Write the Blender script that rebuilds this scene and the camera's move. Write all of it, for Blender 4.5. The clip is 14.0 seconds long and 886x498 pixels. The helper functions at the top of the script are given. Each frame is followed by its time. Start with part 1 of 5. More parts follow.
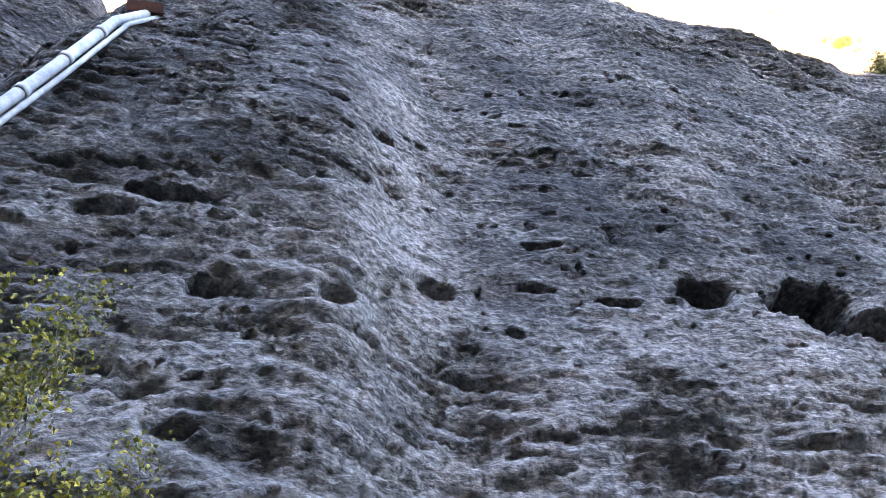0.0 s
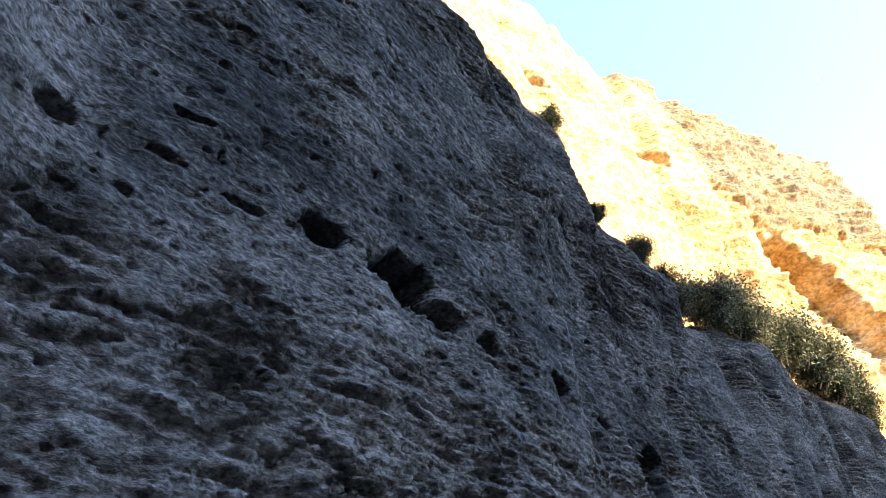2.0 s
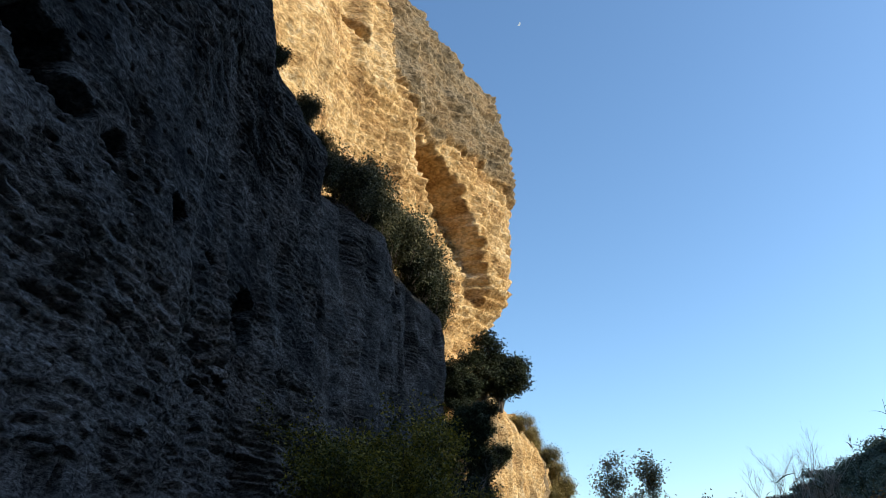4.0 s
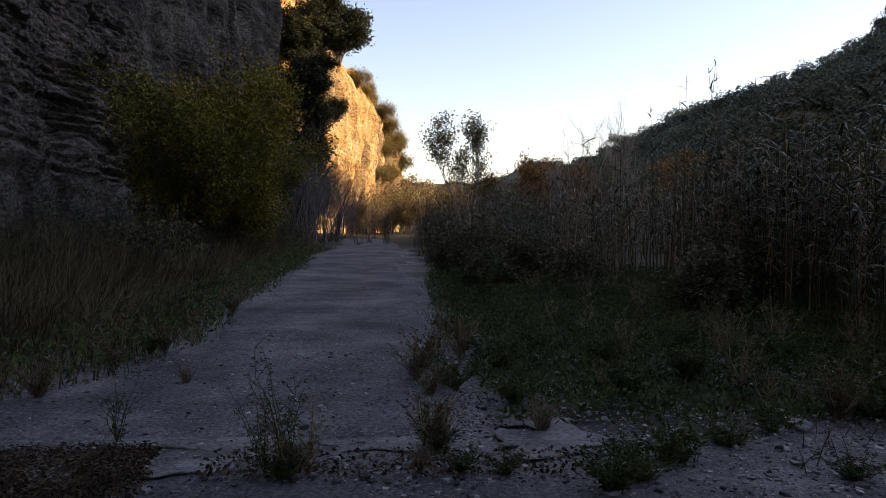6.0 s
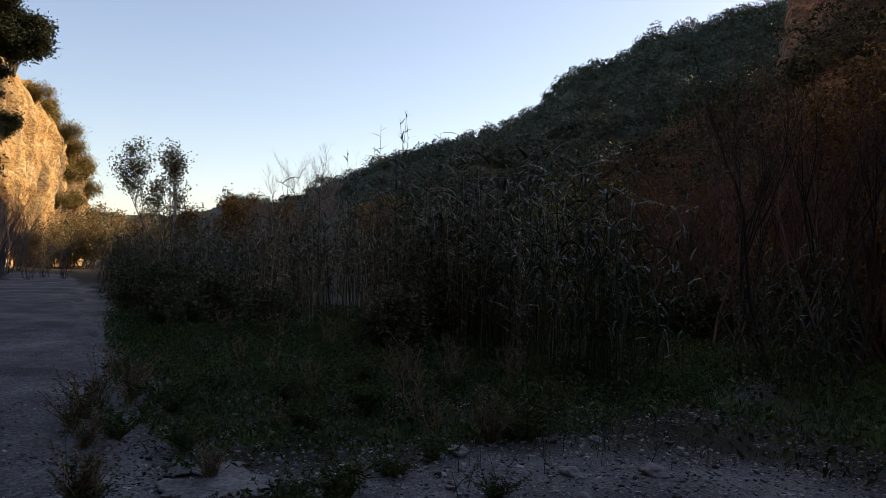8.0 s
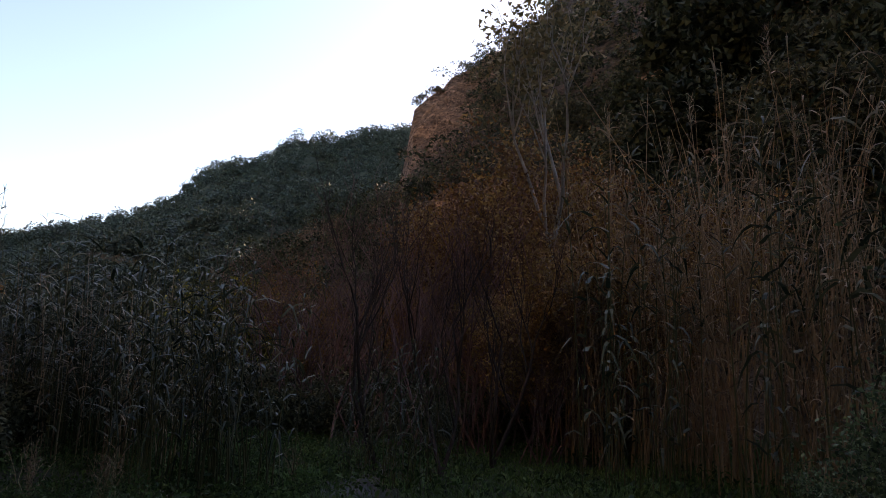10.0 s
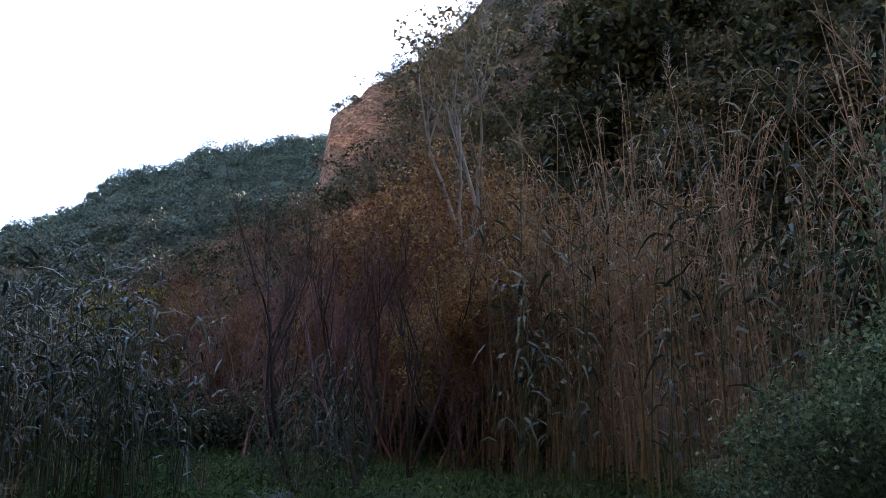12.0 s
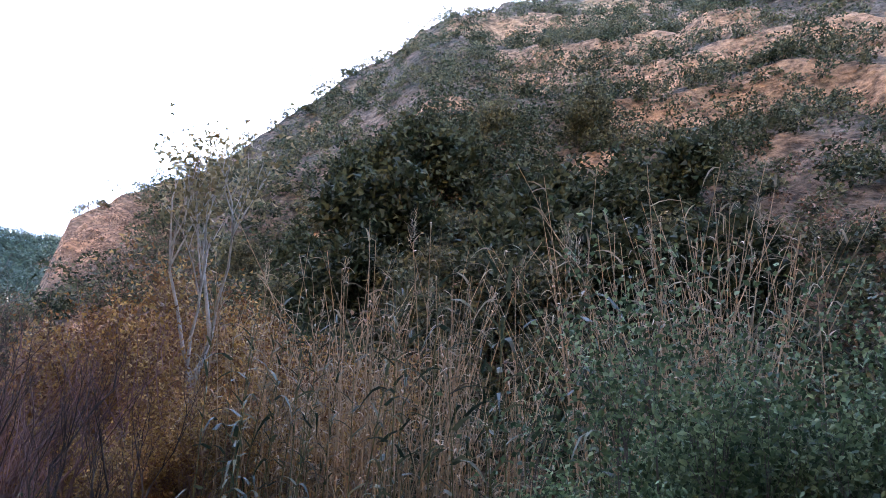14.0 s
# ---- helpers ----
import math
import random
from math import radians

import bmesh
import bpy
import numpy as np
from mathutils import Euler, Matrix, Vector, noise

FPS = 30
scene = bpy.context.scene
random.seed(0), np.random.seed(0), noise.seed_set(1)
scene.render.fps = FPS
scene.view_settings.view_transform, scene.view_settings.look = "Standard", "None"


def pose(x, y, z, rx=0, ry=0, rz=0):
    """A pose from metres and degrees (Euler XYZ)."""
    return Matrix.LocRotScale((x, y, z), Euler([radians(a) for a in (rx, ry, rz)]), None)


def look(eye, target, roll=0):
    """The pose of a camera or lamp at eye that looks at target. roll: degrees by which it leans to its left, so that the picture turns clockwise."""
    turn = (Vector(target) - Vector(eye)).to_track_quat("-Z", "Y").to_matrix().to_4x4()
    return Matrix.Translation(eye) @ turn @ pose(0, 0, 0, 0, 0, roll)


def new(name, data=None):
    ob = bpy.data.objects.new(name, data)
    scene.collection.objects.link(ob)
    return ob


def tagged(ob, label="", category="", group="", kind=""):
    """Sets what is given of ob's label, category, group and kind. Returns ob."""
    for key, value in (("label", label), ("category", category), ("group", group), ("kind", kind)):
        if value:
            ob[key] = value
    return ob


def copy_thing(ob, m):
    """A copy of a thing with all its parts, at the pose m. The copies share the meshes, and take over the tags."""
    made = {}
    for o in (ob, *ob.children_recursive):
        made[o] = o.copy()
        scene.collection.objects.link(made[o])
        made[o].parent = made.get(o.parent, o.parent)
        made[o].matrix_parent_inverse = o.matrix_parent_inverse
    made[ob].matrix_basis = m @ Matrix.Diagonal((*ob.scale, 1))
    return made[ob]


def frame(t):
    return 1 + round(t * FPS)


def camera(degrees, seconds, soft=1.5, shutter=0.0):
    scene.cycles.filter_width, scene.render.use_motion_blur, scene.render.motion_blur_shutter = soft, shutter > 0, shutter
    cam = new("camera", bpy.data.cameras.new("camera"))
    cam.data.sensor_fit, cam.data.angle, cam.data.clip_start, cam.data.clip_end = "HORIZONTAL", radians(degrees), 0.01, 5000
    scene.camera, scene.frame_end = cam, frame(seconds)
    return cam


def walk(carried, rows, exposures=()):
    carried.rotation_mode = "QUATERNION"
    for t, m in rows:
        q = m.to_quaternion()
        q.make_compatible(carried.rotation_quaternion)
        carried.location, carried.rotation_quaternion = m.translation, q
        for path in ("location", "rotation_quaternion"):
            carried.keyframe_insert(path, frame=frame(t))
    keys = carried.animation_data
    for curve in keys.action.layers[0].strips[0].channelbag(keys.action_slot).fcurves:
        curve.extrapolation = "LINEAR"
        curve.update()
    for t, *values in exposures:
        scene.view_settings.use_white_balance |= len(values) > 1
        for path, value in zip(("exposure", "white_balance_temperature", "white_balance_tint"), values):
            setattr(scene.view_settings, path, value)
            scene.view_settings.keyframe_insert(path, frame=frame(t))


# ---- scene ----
# camera: a person turning on the spot, the phone held at arm's length
cam = camera(62.2, 14.0, soft=0.65)
EYE, ARM = 1.6, 0.55
ROWS = [
    (0.0, 137.91, 4.62, -10.79),
    (0.5, 141.51, 4.24, -14.99),
    (1.0, 137.78, 5.39, -26.88),
    (1.5, 131.42, 5.98, -36.08),
    (2.0, 127.62, 4.15, -47.92),
    (2.5, 122.64, 2.27, -61.43),
    (3.0, 119.02, 0.50, -67.61),
    (3.5, 118.22, 0.37, -74.43),
    (4.0, 114.43, 0.43, -81.07),
    (4.2, 111.31, 0.20, -82.73),
    (6.3, 87.09, -0.22, -94.28),
    (6.5, 87.10, -0.00, -94.50),
    (7.0, 87.22, 0.10, -95.22),
    (7.5, 87.78, 0.05, -100.50),
    (8.0, 91.50, -1.89, -116.35),
    (8.5, 97.62, -1.81, -129.34),
    (9.0, 98.85, 0.15, -136.05),
    (9.2, 99.15, -0.46, -138.16),
    (11.3, 100.41, -0.06, -148.25),
    (11.5, 100.64, 0.01, -148.67),
    (12.0, 100.74, -0.07, -150.29),
    (12.5, 100.98, -0.16, -152.97),
    (13.0, 100.79, -0.39, -157.82),
    (13.5, 104.25, -1.07, -164.71),
    (14.0, 112.48, -2.85, -171.18),
]


def held(rx, ry, rz):
    turn = pose(0, 0, 0, rx, ry, rz)
    ahead = turn.to_3x3() @ Vector((0, 0, -1))
    ahead = Vector((ahead.x, ahead.y, 0)).normalized() * ARM
    return Matrix.Translation((ahead.x, ahead.y, EYE)) @ turn


EXPOSURES = [(0.0, 4.3, 7300, 19), (0.5, 3.4, 6500, 13), (1.0, 2.85, 6200, 11), (1.5, 3.3, 6450, 12), (2.0, 2.6, 6600, 11), (2.5, 1.35, 6200, 7), (3.0, 0.65, 5950, 4), (4.2, 0.25, 5900, 3), (6.3, 0.7, 8700, 26), (7.5, 0.65, 8700, 25), (8.0, 0.3, 8200, 21), (8.6, 0.1, 8000, 20), (9.0, 0.5, 9200, 23), (9.2, 0.6, 9000, 23), (11.3, 1.8, 7000, 19), (12.0, 2.25, 6700, 19), (12.5, 2.6, 6500, 20), (13.0, 3.1, 6400, 20), (13.6, 3.85, 6300, 19), (14.0, 3.3, 6400, 19)]
walk(cam, [(t, held(rx, ry, rz)) for t, rx, ry, rz in ROWS], EXPOSURES)

# world and sun
SUN_TURN, SUN_UP = 178.0, 23.0
world = bpy.data.worlds.new("sky")
scene.world = world
world.use_nodes = True
wn = world.node_tree
wn.nodes.clear()
sky = wn.nodes.new("ShaderNodeTexSky")
sky.sky_type, sky.sun_disc = "NISHITA", False
sky.sun_elevation, sky.sun_rotation = radians(SUN_UP), radians(SUN_TURN)
sky.air_density, sky.dust_density, sky.ozone_density = 1.0, 0.7, 2.6
bg = wn.nodes.new("ShaderNodeBackground")
bg.inputs["Strength"].default_value = 0.2
wout = wn.nodes.new("ShaderNodeOutputWorld")
wn.links.new(sky.outputs[0], bg.inputs[0])
wn.links.new(bg.outputs[0], wout.inputs[0])
sun_data = bpy.data.lights.new("sun", "SUN")
sun_data.energy, sun_data.angle, sun_data.color = 5.0, radians(0.5), (1.0, 0.82, 0.58)
sun = new("sun", sun_data)
sun_way = Vector((math.sin(radians(SUN_TURN)) * math.cos(radians(SUN_UP)), math.cos(radians(SUN_TURN)) * math.cos(radians(SUN_UP)), math.sin(radians(SUN_UP))))
sun.matrix_world = look(sun_way * 300, (0, 0, 0))

# materials
def material(name, stops, scale=(1, 1, 1), detail=8, rough=0.9, bump=0.3, fine=12.0, coarse=0.6, island=0.0, thin=0.0, objrand=0.0, relief=0.08, grain=0.55, speck=0.0, hollow=0.3, mask="", mask_colour=(0.4, 0.38, 0.35)):
    """Two scales of noise through a colour ramp, with relief; optional spread per island and per object."""
    m = bpy.data.materials.new(name)
    m.use_nodes = True
    n, l = m.node_tree.nodes, m.node_tree.links
    bsdf = n["Principled BSDF"]
    bsdf.inputs["Roughness"].default_value = rough
    bsdf.inputs["Specular IOR Level"].default_value = 0.3
    tc = n.new("ShaderNodeTexCoord")
    mp = n.new("ShaderNodeMapping")
    mp.inputs["Scale"].default_value = scale
    l.new(tc.outputs["Object"], mp.inputs[0])
    a, b = n.new("ShaderNodeTexNoise"), n.new("ShaderNodeTexNoise")
    for node, s in ((a, coarse), (b, fine)):
        node.inputs["Scale"].default_value = s
        node.inputs["Detail"].default_value = detail
        node.inputs["Roughness"].default_value = 0.70
        l.new(mp.outputs[0], node.inputs["Vector"])
    mix = n.new("ShaderNodeMath")
    mix.operation = "MULTIPLY_ADD"
    l.new(b.outputs["Fac"], mix.inputs[0])
    mix.inputs[1].default_value = grain
    half = n.new("ShaderNodeMath")
    half.operation = "MULTIPLY_ADD"
    l.new(a.outputs["Fac"], half.inputs[0])
    half.inputs[1].default_value, half.inputs[2].default_value = 1.0, -grain / 2
    l.new(half.outputs[0], mix.inputs[2])
    last = mix.outputs[0]
    for amount, node, socket in ((island, "ShaderNodeNewGeometry", "Random Per Island"), (objrand, "ShaderNodeObjectInfo", "Random")):
        if amount:
            g = n.new(node)
            add = n.new("ShaderNodeMath")
            add.operation = "MULTIPLY_ADD"
            l.new(g.outputs[socket], add.inputs[0])
            add.inputs[1].default_value = amount
            sub = n.new("ShaderNodeMath")
            sub.operation = "SUBTRACT"
            l.new(last, sub.inputs[0])
            sub.inputs[1].default_value = amount / 2
            l.new(sub.outputs[0], add.inputs[2])
            last = add.outputs[0]
    ramp = n.new("ShaderNodeValToRGB")
    ramp.color_ramp.elements.remove(ramp.color_ramp.elements[0])
    ramp.color_ramp.elements[0].position = stops[0][0]
    ramp.color_ramp.elements[0].color = (*stops[0][1], 1)
    for p, c in stops[1:]:
        ramp.color_ramp.elements.new(p).color = (*c, 1)
    l.new(last, ramp.inputs[0])
    colour = ramp.outputs[0]
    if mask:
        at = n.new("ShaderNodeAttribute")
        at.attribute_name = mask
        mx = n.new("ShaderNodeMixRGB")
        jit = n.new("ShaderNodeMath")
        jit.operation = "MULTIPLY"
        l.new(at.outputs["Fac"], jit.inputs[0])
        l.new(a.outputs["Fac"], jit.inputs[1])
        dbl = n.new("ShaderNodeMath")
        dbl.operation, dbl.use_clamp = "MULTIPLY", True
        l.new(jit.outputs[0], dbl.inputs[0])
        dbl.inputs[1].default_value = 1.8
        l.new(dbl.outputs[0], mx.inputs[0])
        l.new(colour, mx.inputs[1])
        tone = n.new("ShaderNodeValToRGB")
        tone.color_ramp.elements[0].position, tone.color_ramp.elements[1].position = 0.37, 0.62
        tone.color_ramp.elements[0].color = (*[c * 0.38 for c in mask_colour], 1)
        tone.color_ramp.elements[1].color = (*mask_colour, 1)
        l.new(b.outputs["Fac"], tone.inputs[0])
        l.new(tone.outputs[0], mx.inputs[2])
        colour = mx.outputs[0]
    height = b.outputs["Fac"]
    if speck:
        # small hollows, wider than high, with their shade multiplied into the colour
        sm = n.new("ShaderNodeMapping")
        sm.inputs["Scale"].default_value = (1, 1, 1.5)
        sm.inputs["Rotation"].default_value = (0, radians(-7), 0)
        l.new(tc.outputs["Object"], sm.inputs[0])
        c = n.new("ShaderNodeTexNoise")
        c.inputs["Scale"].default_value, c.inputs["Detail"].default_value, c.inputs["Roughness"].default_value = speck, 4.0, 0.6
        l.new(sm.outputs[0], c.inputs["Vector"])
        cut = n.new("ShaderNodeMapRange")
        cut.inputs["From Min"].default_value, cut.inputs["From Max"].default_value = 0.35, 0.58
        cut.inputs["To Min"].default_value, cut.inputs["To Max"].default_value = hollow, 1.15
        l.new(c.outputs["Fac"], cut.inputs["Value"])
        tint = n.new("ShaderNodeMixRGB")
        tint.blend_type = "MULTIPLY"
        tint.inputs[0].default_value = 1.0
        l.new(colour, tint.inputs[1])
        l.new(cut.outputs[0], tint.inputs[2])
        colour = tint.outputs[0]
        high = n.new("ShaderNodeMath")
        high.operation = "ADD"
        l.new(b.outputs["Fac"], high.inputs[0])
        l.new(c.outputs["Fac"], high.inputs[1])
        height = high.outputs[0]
    l.new(colour, bsdf.inputs["Base Color"])
    if bump:
        bp = n.new("ShaderNodeBump")
        bp.inputs["Strength"].default_value = bump
        bp.inputs["Distance"].default_value = relief
        l.new(height, bp.inputs["Height"])
        l.new(bp.outputs[0], bsdf.inputs["Normal"])
    if thin:
        tr = n.new("ShaderNodeBsdfTranslucent")
        l.new(colour, tr.inputs["Color"])
        ms = n.new("ShaderNodeMixShader")
        ms.inputs[0].default_value = thin
        out = n["Material Output"]
        l.new(bsdf.outputs[0], ms.inputs[1])
        l.new(tr.outputs[0], ms.inputs[2])
        l.new(ms.outputs[0], out.inputs["Surface"])
    return m


def leafy(name, dark, mid, light, rough=0.55, thin=0.25):
    return material(name, [(0.25, dark), (0.5, mid), (0.75, light)], fine=9.0, coarse=0.8, rough=rough, bump=0, island=0.55, thin=thin, detail=3, objrand=0.15)


# mesh helpers
def mesh_of(name, verts, faces, mat, smooth=False, floats=None):
    """A mesh from arrays of points and of equal-sided faces."""
    verts, faces = np.asarray(verts, np.float32), np.asarray(faces, np.int32)
    me = bpy.data.meshes.new(name)
    k = faces.shape[1]
    me.vertices.add(len(verts))
    me.vertices.foreach_set("co", verts.ravel())
    me.loops.add(faces.size)
    me.loops.foreach_set("vertex_index", faces.ravel())
    me.polygons.add(len(faces))
    me.polygons.foreach_set("loop_start", np.arange(0, faces.size, k, dtype=np.int32))
    me.polygons.foreach_set("use_smooth", np.full(len(faces), smooth))
    me.update(calc_edges=True)
    if floats is not None:
        # colour mask: pale rock, grey brow, outcrops, plant mould and painted shade
        at = me.attributes.new("tone_mask", "FLOAT", "POINT")
        at.data.foreach_set("value", np.asarray(floats, np.float32).ravel())
    me.materials.append(mat)
    return me


def part(name, me, parent, label=""):
    ob = new(name, me)
    ob.parent = parent
    return tagged(ob, label)


def lattice(ix, iy, seed):
    h = (ix.astype(np.int64) * 374761393 + iy.astype(np.int64) * 668265263 + seed * 974634721) & 0xFFFFFFFF
    h = ((h ^ (h >> 13)) * 1274126177) & 0xFFFFFFFF
    return ((h ^ (h >> 16)) & 0xFFFF) / 65535.0


def value_noise(x, y, seed=0):
    ix, iy = np.floor(x), np.floor(y)
    fx, fy = x - ix, y - iy
    fx, fy = fx * fx * (3 - 2 * fx), fy * fy * (3 - 2 * fy)
    a, b = lattice(ix, iy, seed), lattice(ix + 1, iy, seed)
    c, d = lattice(ix, iy + 1, seed), lattice(ix + 1, iy + 1, seed)
    return (a * (1 - fx) + b * fx) * (1 - fy) + (c * (1 - fx) + d * fx) * fy - 0.5


def fbm(x, y, octaves=4, seed=0, gain=0.5):
    total, amp = 0, 1.0
    for o in range(octaves):
        total = total + amp * value_noise(x * 2 ** o + o * 17.3, y * 2 ** o + o * 9.1, seed + o)
        amp *= gain
    return total


def smooth_step(a, b, v):
    s = np.clip((v - a) / (b - a), 0, 1)
    return s * s * (3 - 2 * s)


def grid_faces(nu, nv):
    i = np.arange(nu * nv).reshape(nv, nu)
    return np.stack([i[:-1, :-1], i[:-1, 1:], i[1:, 1:], i[1:, :-1]], -1).reshape(-1, 4)


def tubes(lines, sides=5):
    """Tapered round branches: each line is (points, radii)."""
    V, F, base = [], [], 0
    for pts, rad in lines:
        pts, rad = np.asarray(pts, float), np.asarray(rad, float)
        t = np.gradient(pts, axis=0)
        t /= np.linalg.norm(t, axis=1, keepdims=True) + 1e-9
        ref = np.where(np.abs(t[:, 2:3]) > 0.9, [[1.0, 0, 0]], [[0, 0, 1.0]])
        u = np.cross(t, ref)
        u /= np.linalg.norm(u, axis=1, keepdims=True) + 1e-9
        w = np.cross(t, u)
        an = np.arange(sides) * 2 * np.pi / sides
        ring = pts[:, None] + rad[:, None, None] * (np.cos(an)[None, :, None] * u[:, None] + np.sin(an)[None, :, None] * w[:, None])
        V.append(ring.reshape(-1, 3))
        n = len(pts)
        i = base + np.arange(n * sides).reshape(n, sides)
        j = np.roll(i, -1, axis=1)
        F.append(np.stack([i[:-1], j[:-1], j[1:], i[1:]], -1).reshape(-1, 4))
        base += n * sides
    return np.concatenate(V), np.concatenate(F)


def leaves(points, ways, length, width, rng, droop=0.2, tri=False):
    """Small leaves, each two quads folded along the middle."""
    n = len(points)
    ways = ways / (np.linalg.norm(ways, axis=1, keepdims=True) + 1e-9)
    side = np.cross(ways, rng.normal(size=(n, 3)))
    side /= np.linalg.norm(side, axis=1, keepdims=True) + 1e-9
    up = np.cross(side, ways)
    L = (length * rng.uniform(0.6, 1.3, n))[:, None]
    W = (width * rng.uniform(0.7, 1.2, n))[:, None]
    root, tip = points, points + ways * L - np.array([0, 0, droop]) * L
    mid = points + ways * L * 0.5 + up * W * 0.15
    if tri:
        V = np.stack([root + side * W * 0.55, tip + up * W * 0.1, root - side * W * 0.55], 1).reshape(-1, 3)
        return V, np.arange(3 * n).reshape(n, 3)
    V = np.stack([root, mid + side * W / 2, tip, mid - side * W / 2], 1).reshape(-1, 3)
    return V, np.arange(4 * n).reshape(n, 4)


def blades(points, ways, length, width, rng, sag, steps=3):
    """Long narrow leaves that arch over under their weight."""
    n = len(points)
    ways = ways / (np.linalg.norm(ways, axis=1, keepdims=True) + 1e-9)
    L = length * rng.uniform(0.6, 1.25, n)
    s = np.linspace(0, 1, steps + 1)
    side = np.cross(ways, np.array([0, 0, 1.0])) + rng.normal(size=(n, 3)) * 0.25
    side /= np.linalg.norm(side, axis=1, keepdims=True) + 1e-9
    sg = sag * rng.uniform(0.4, 1.5, n)
    P = points[:, None] + ways[:, None] * (L[:, None, None] * s[None, :, None])
    P = P - np.array([0, 0, 1.0]) * (sg * L)[:, None, None] * (s ** 2)[None, :, None]
    W = width * (1.02 - s ** 1.5)[None, :, None] * side[:, None] * rng.uniform(0.7, 1.2, n)[:, None, None] / 2
    V = np.stack([P - W, P + W], 2).reshape(-1, 3)
    b = (np.arange(n) * 2 * (steps + 1))[:, None] + 2 * np.arange(steps)[None]
    F = np.stack([b, b + 1, b + 3, b + 2], -1).reshape(-1, 4)
    return V, F


def join(chunks):
    V, F, base = [], [], 0
    for v, f in chunks:
        V.append(v)
        F.append(f + base)
        base += len(v)
    return np.concatenate(V), np.concatenate(F)


def branching(rng, height, spread, levels=3, kids=5, lean=0.0, rise=0.5, radius=0.08, start=0.3):
    """Limbs of a shrub or tree: returns the lines and the twigs' ends with their ways."""
    lines, ends = [], []

    def grow(p, way, length, rad, level):
        n = 5 if level > 1 else 3
        pts = [p]
        d = way
        for _ in range(n - 1):
            d = d + rng.normal(size=3) * 0.13 + np.array([0, 0, 0.06])
            d = d / np.linalg.norm(d)
            pts.append(pts[-1] + d * length / (n - 1))
        pts = np.array(pts)
        lines.append((pts, np.linspace(rad, rad * 0.45, n)))
        if level == 0:
            for k in (0.5, 0.75, 1.0):
                ends.append((pts[0] + (pts[-1] - pts[0]) * k, d))
            return
        for k in range(kids):
            f = rng.uniform(start, 1.0) if k else 1.0
            i = min(int(f * (n - 1)), n - 2)
            q = pts[i] + (pts[i + 1] - pts[i]) * (f * (n - 1) - i)
            a = rng.uniform(0, 2 * np.pi)
            out = np.array([math.cos(a) * spread, math.sin(a) * spread, rise]) + d * 0.6
            grow(q, out / np.linalg.norm(out), length * rng.uniform(0.4, 0.65), rad * 0.45, level - 1)

    grow(np.zeros(3), np.array([lean, 0, 1.0]), height * 0.55, radius, levels)
    return lines, np.array([e[0] for e in ends]), np.array([e[1] for e in ends])


def woody(name, label, category, seed, height, wood, leaf=None, per_twig=10, leaf_size=0.06, cloud=0.25, stems=1, spread=0.8, rise=0.5, radius=0.06, levels=3, kids=5, group="", leaf_label="", start=0.3, sides=4):
    """A shrub or tree standing at the origin: an Empty over its trunk and crown."""
    rng = np.random.default_rng(seed)
    top = tagged(new(name), label, category, group)
    P, W = [], []
    for s in range(stems):
        lines, ends, ways = branching(rng, height * rng.uniform(0.8, 1.1), spread, levels, kids, lean=0.0 if stems == 1 else rng.uniform(0.1, 0.7), rise=rise, radius=radius, start=start)
        turn = rng.uniform(0, 2 * np.pi)
        c, sn = math.cos(turn), math.sin(turn)
        rot = np.array([[c, -sn, 0], [sn, c, 0], [0, 0, 1]])
        off = np.array([rng.normal() * 0.12 * stems ** 0.5, rng.normal() * 0.12 * stems ** 0.5, -0.05])
        v, f = tubes([(p @ rot.T + off, r) for p, r in lines], sides)
        part("trunk" if stems == 1 else "stem", mesh_of("stem", v, f, wood, True), top)
        P.append(ends @ rot.T + off)
        W.append(ways @ rot.T)
    if leaf is not None:
        P, W = np.repeat(np.concatenate(P), per_twig, 0), np.repeat(np.concatenate(W), per_twig, 0)
        P = P + rng.normal(size=P.shape) * cloud * 0.6
        W = W + rng.normal(size=W.shape) * 0.9
        keep = P[:, 2] > 0.05
        v, f = leaves(P[keep], W[keep], leaf_size * 1.6, leaf_size, rng, tri=leaf_size > 0.04)
        part("crown", mesh_of("crown", v, f, leaf), top, leaf_label)
    return top

# the ramp's dark end follows the relief noise, painting shade into hollows
ROCK_GREY = material("weathered_grey_rock", [(0.31, (0.008, 0.008, 0.0095)), (0.43, (0.025, 0.025, 0.026)), (0.54, (0.066, 0.065, 0.064)), (0.69, (0.19, 0.184, 0.178))], scale=(1, 1, 2.1), coarse=0.32, fine=4.6, bump=1.0, relief=0.12, grain=1.0, speck=6.2, hollow=0.3, detail=12, mask="tone_mask", mask_colour=(0.33, 0.305, 0.285))
ROCK_OCHRE = material("ochre_limestone", [(0.27, (0.17, 0.09, 0.035)), (0.40, (0.40, 0.24, 0.095)), (0.54, (0.60, 0.41, 0.19)), (0.70, (0.74, 0.59, 0.38))], scale=(1, 1, 2.4), coarse=0.13, fine=1.5, bump=0.9, relief=0.3, grain=0.75, speck=1.5, hollow=0.6, detail=10, mask="tone_mask", mask_colour=(0.24, 0.19, 0.125))
SLOPE = material("scrubby_hillside_earth", [(0.30, (0.03, 0.032, 0.018)), (0.44, (0.08, 0.065, 0.045)), (0.58, (0.17, 0.125, 0.09)), (0.74, (0.30, 0.22, 0.16))], coarse=0.1, fine=0.9, bump=1.0, relief=0.9, grain=0.95, speck=1.3, hollow=0.35, detail=12, mask="tone_mask", mask_colour=(0.64, 0.38, 0.22))
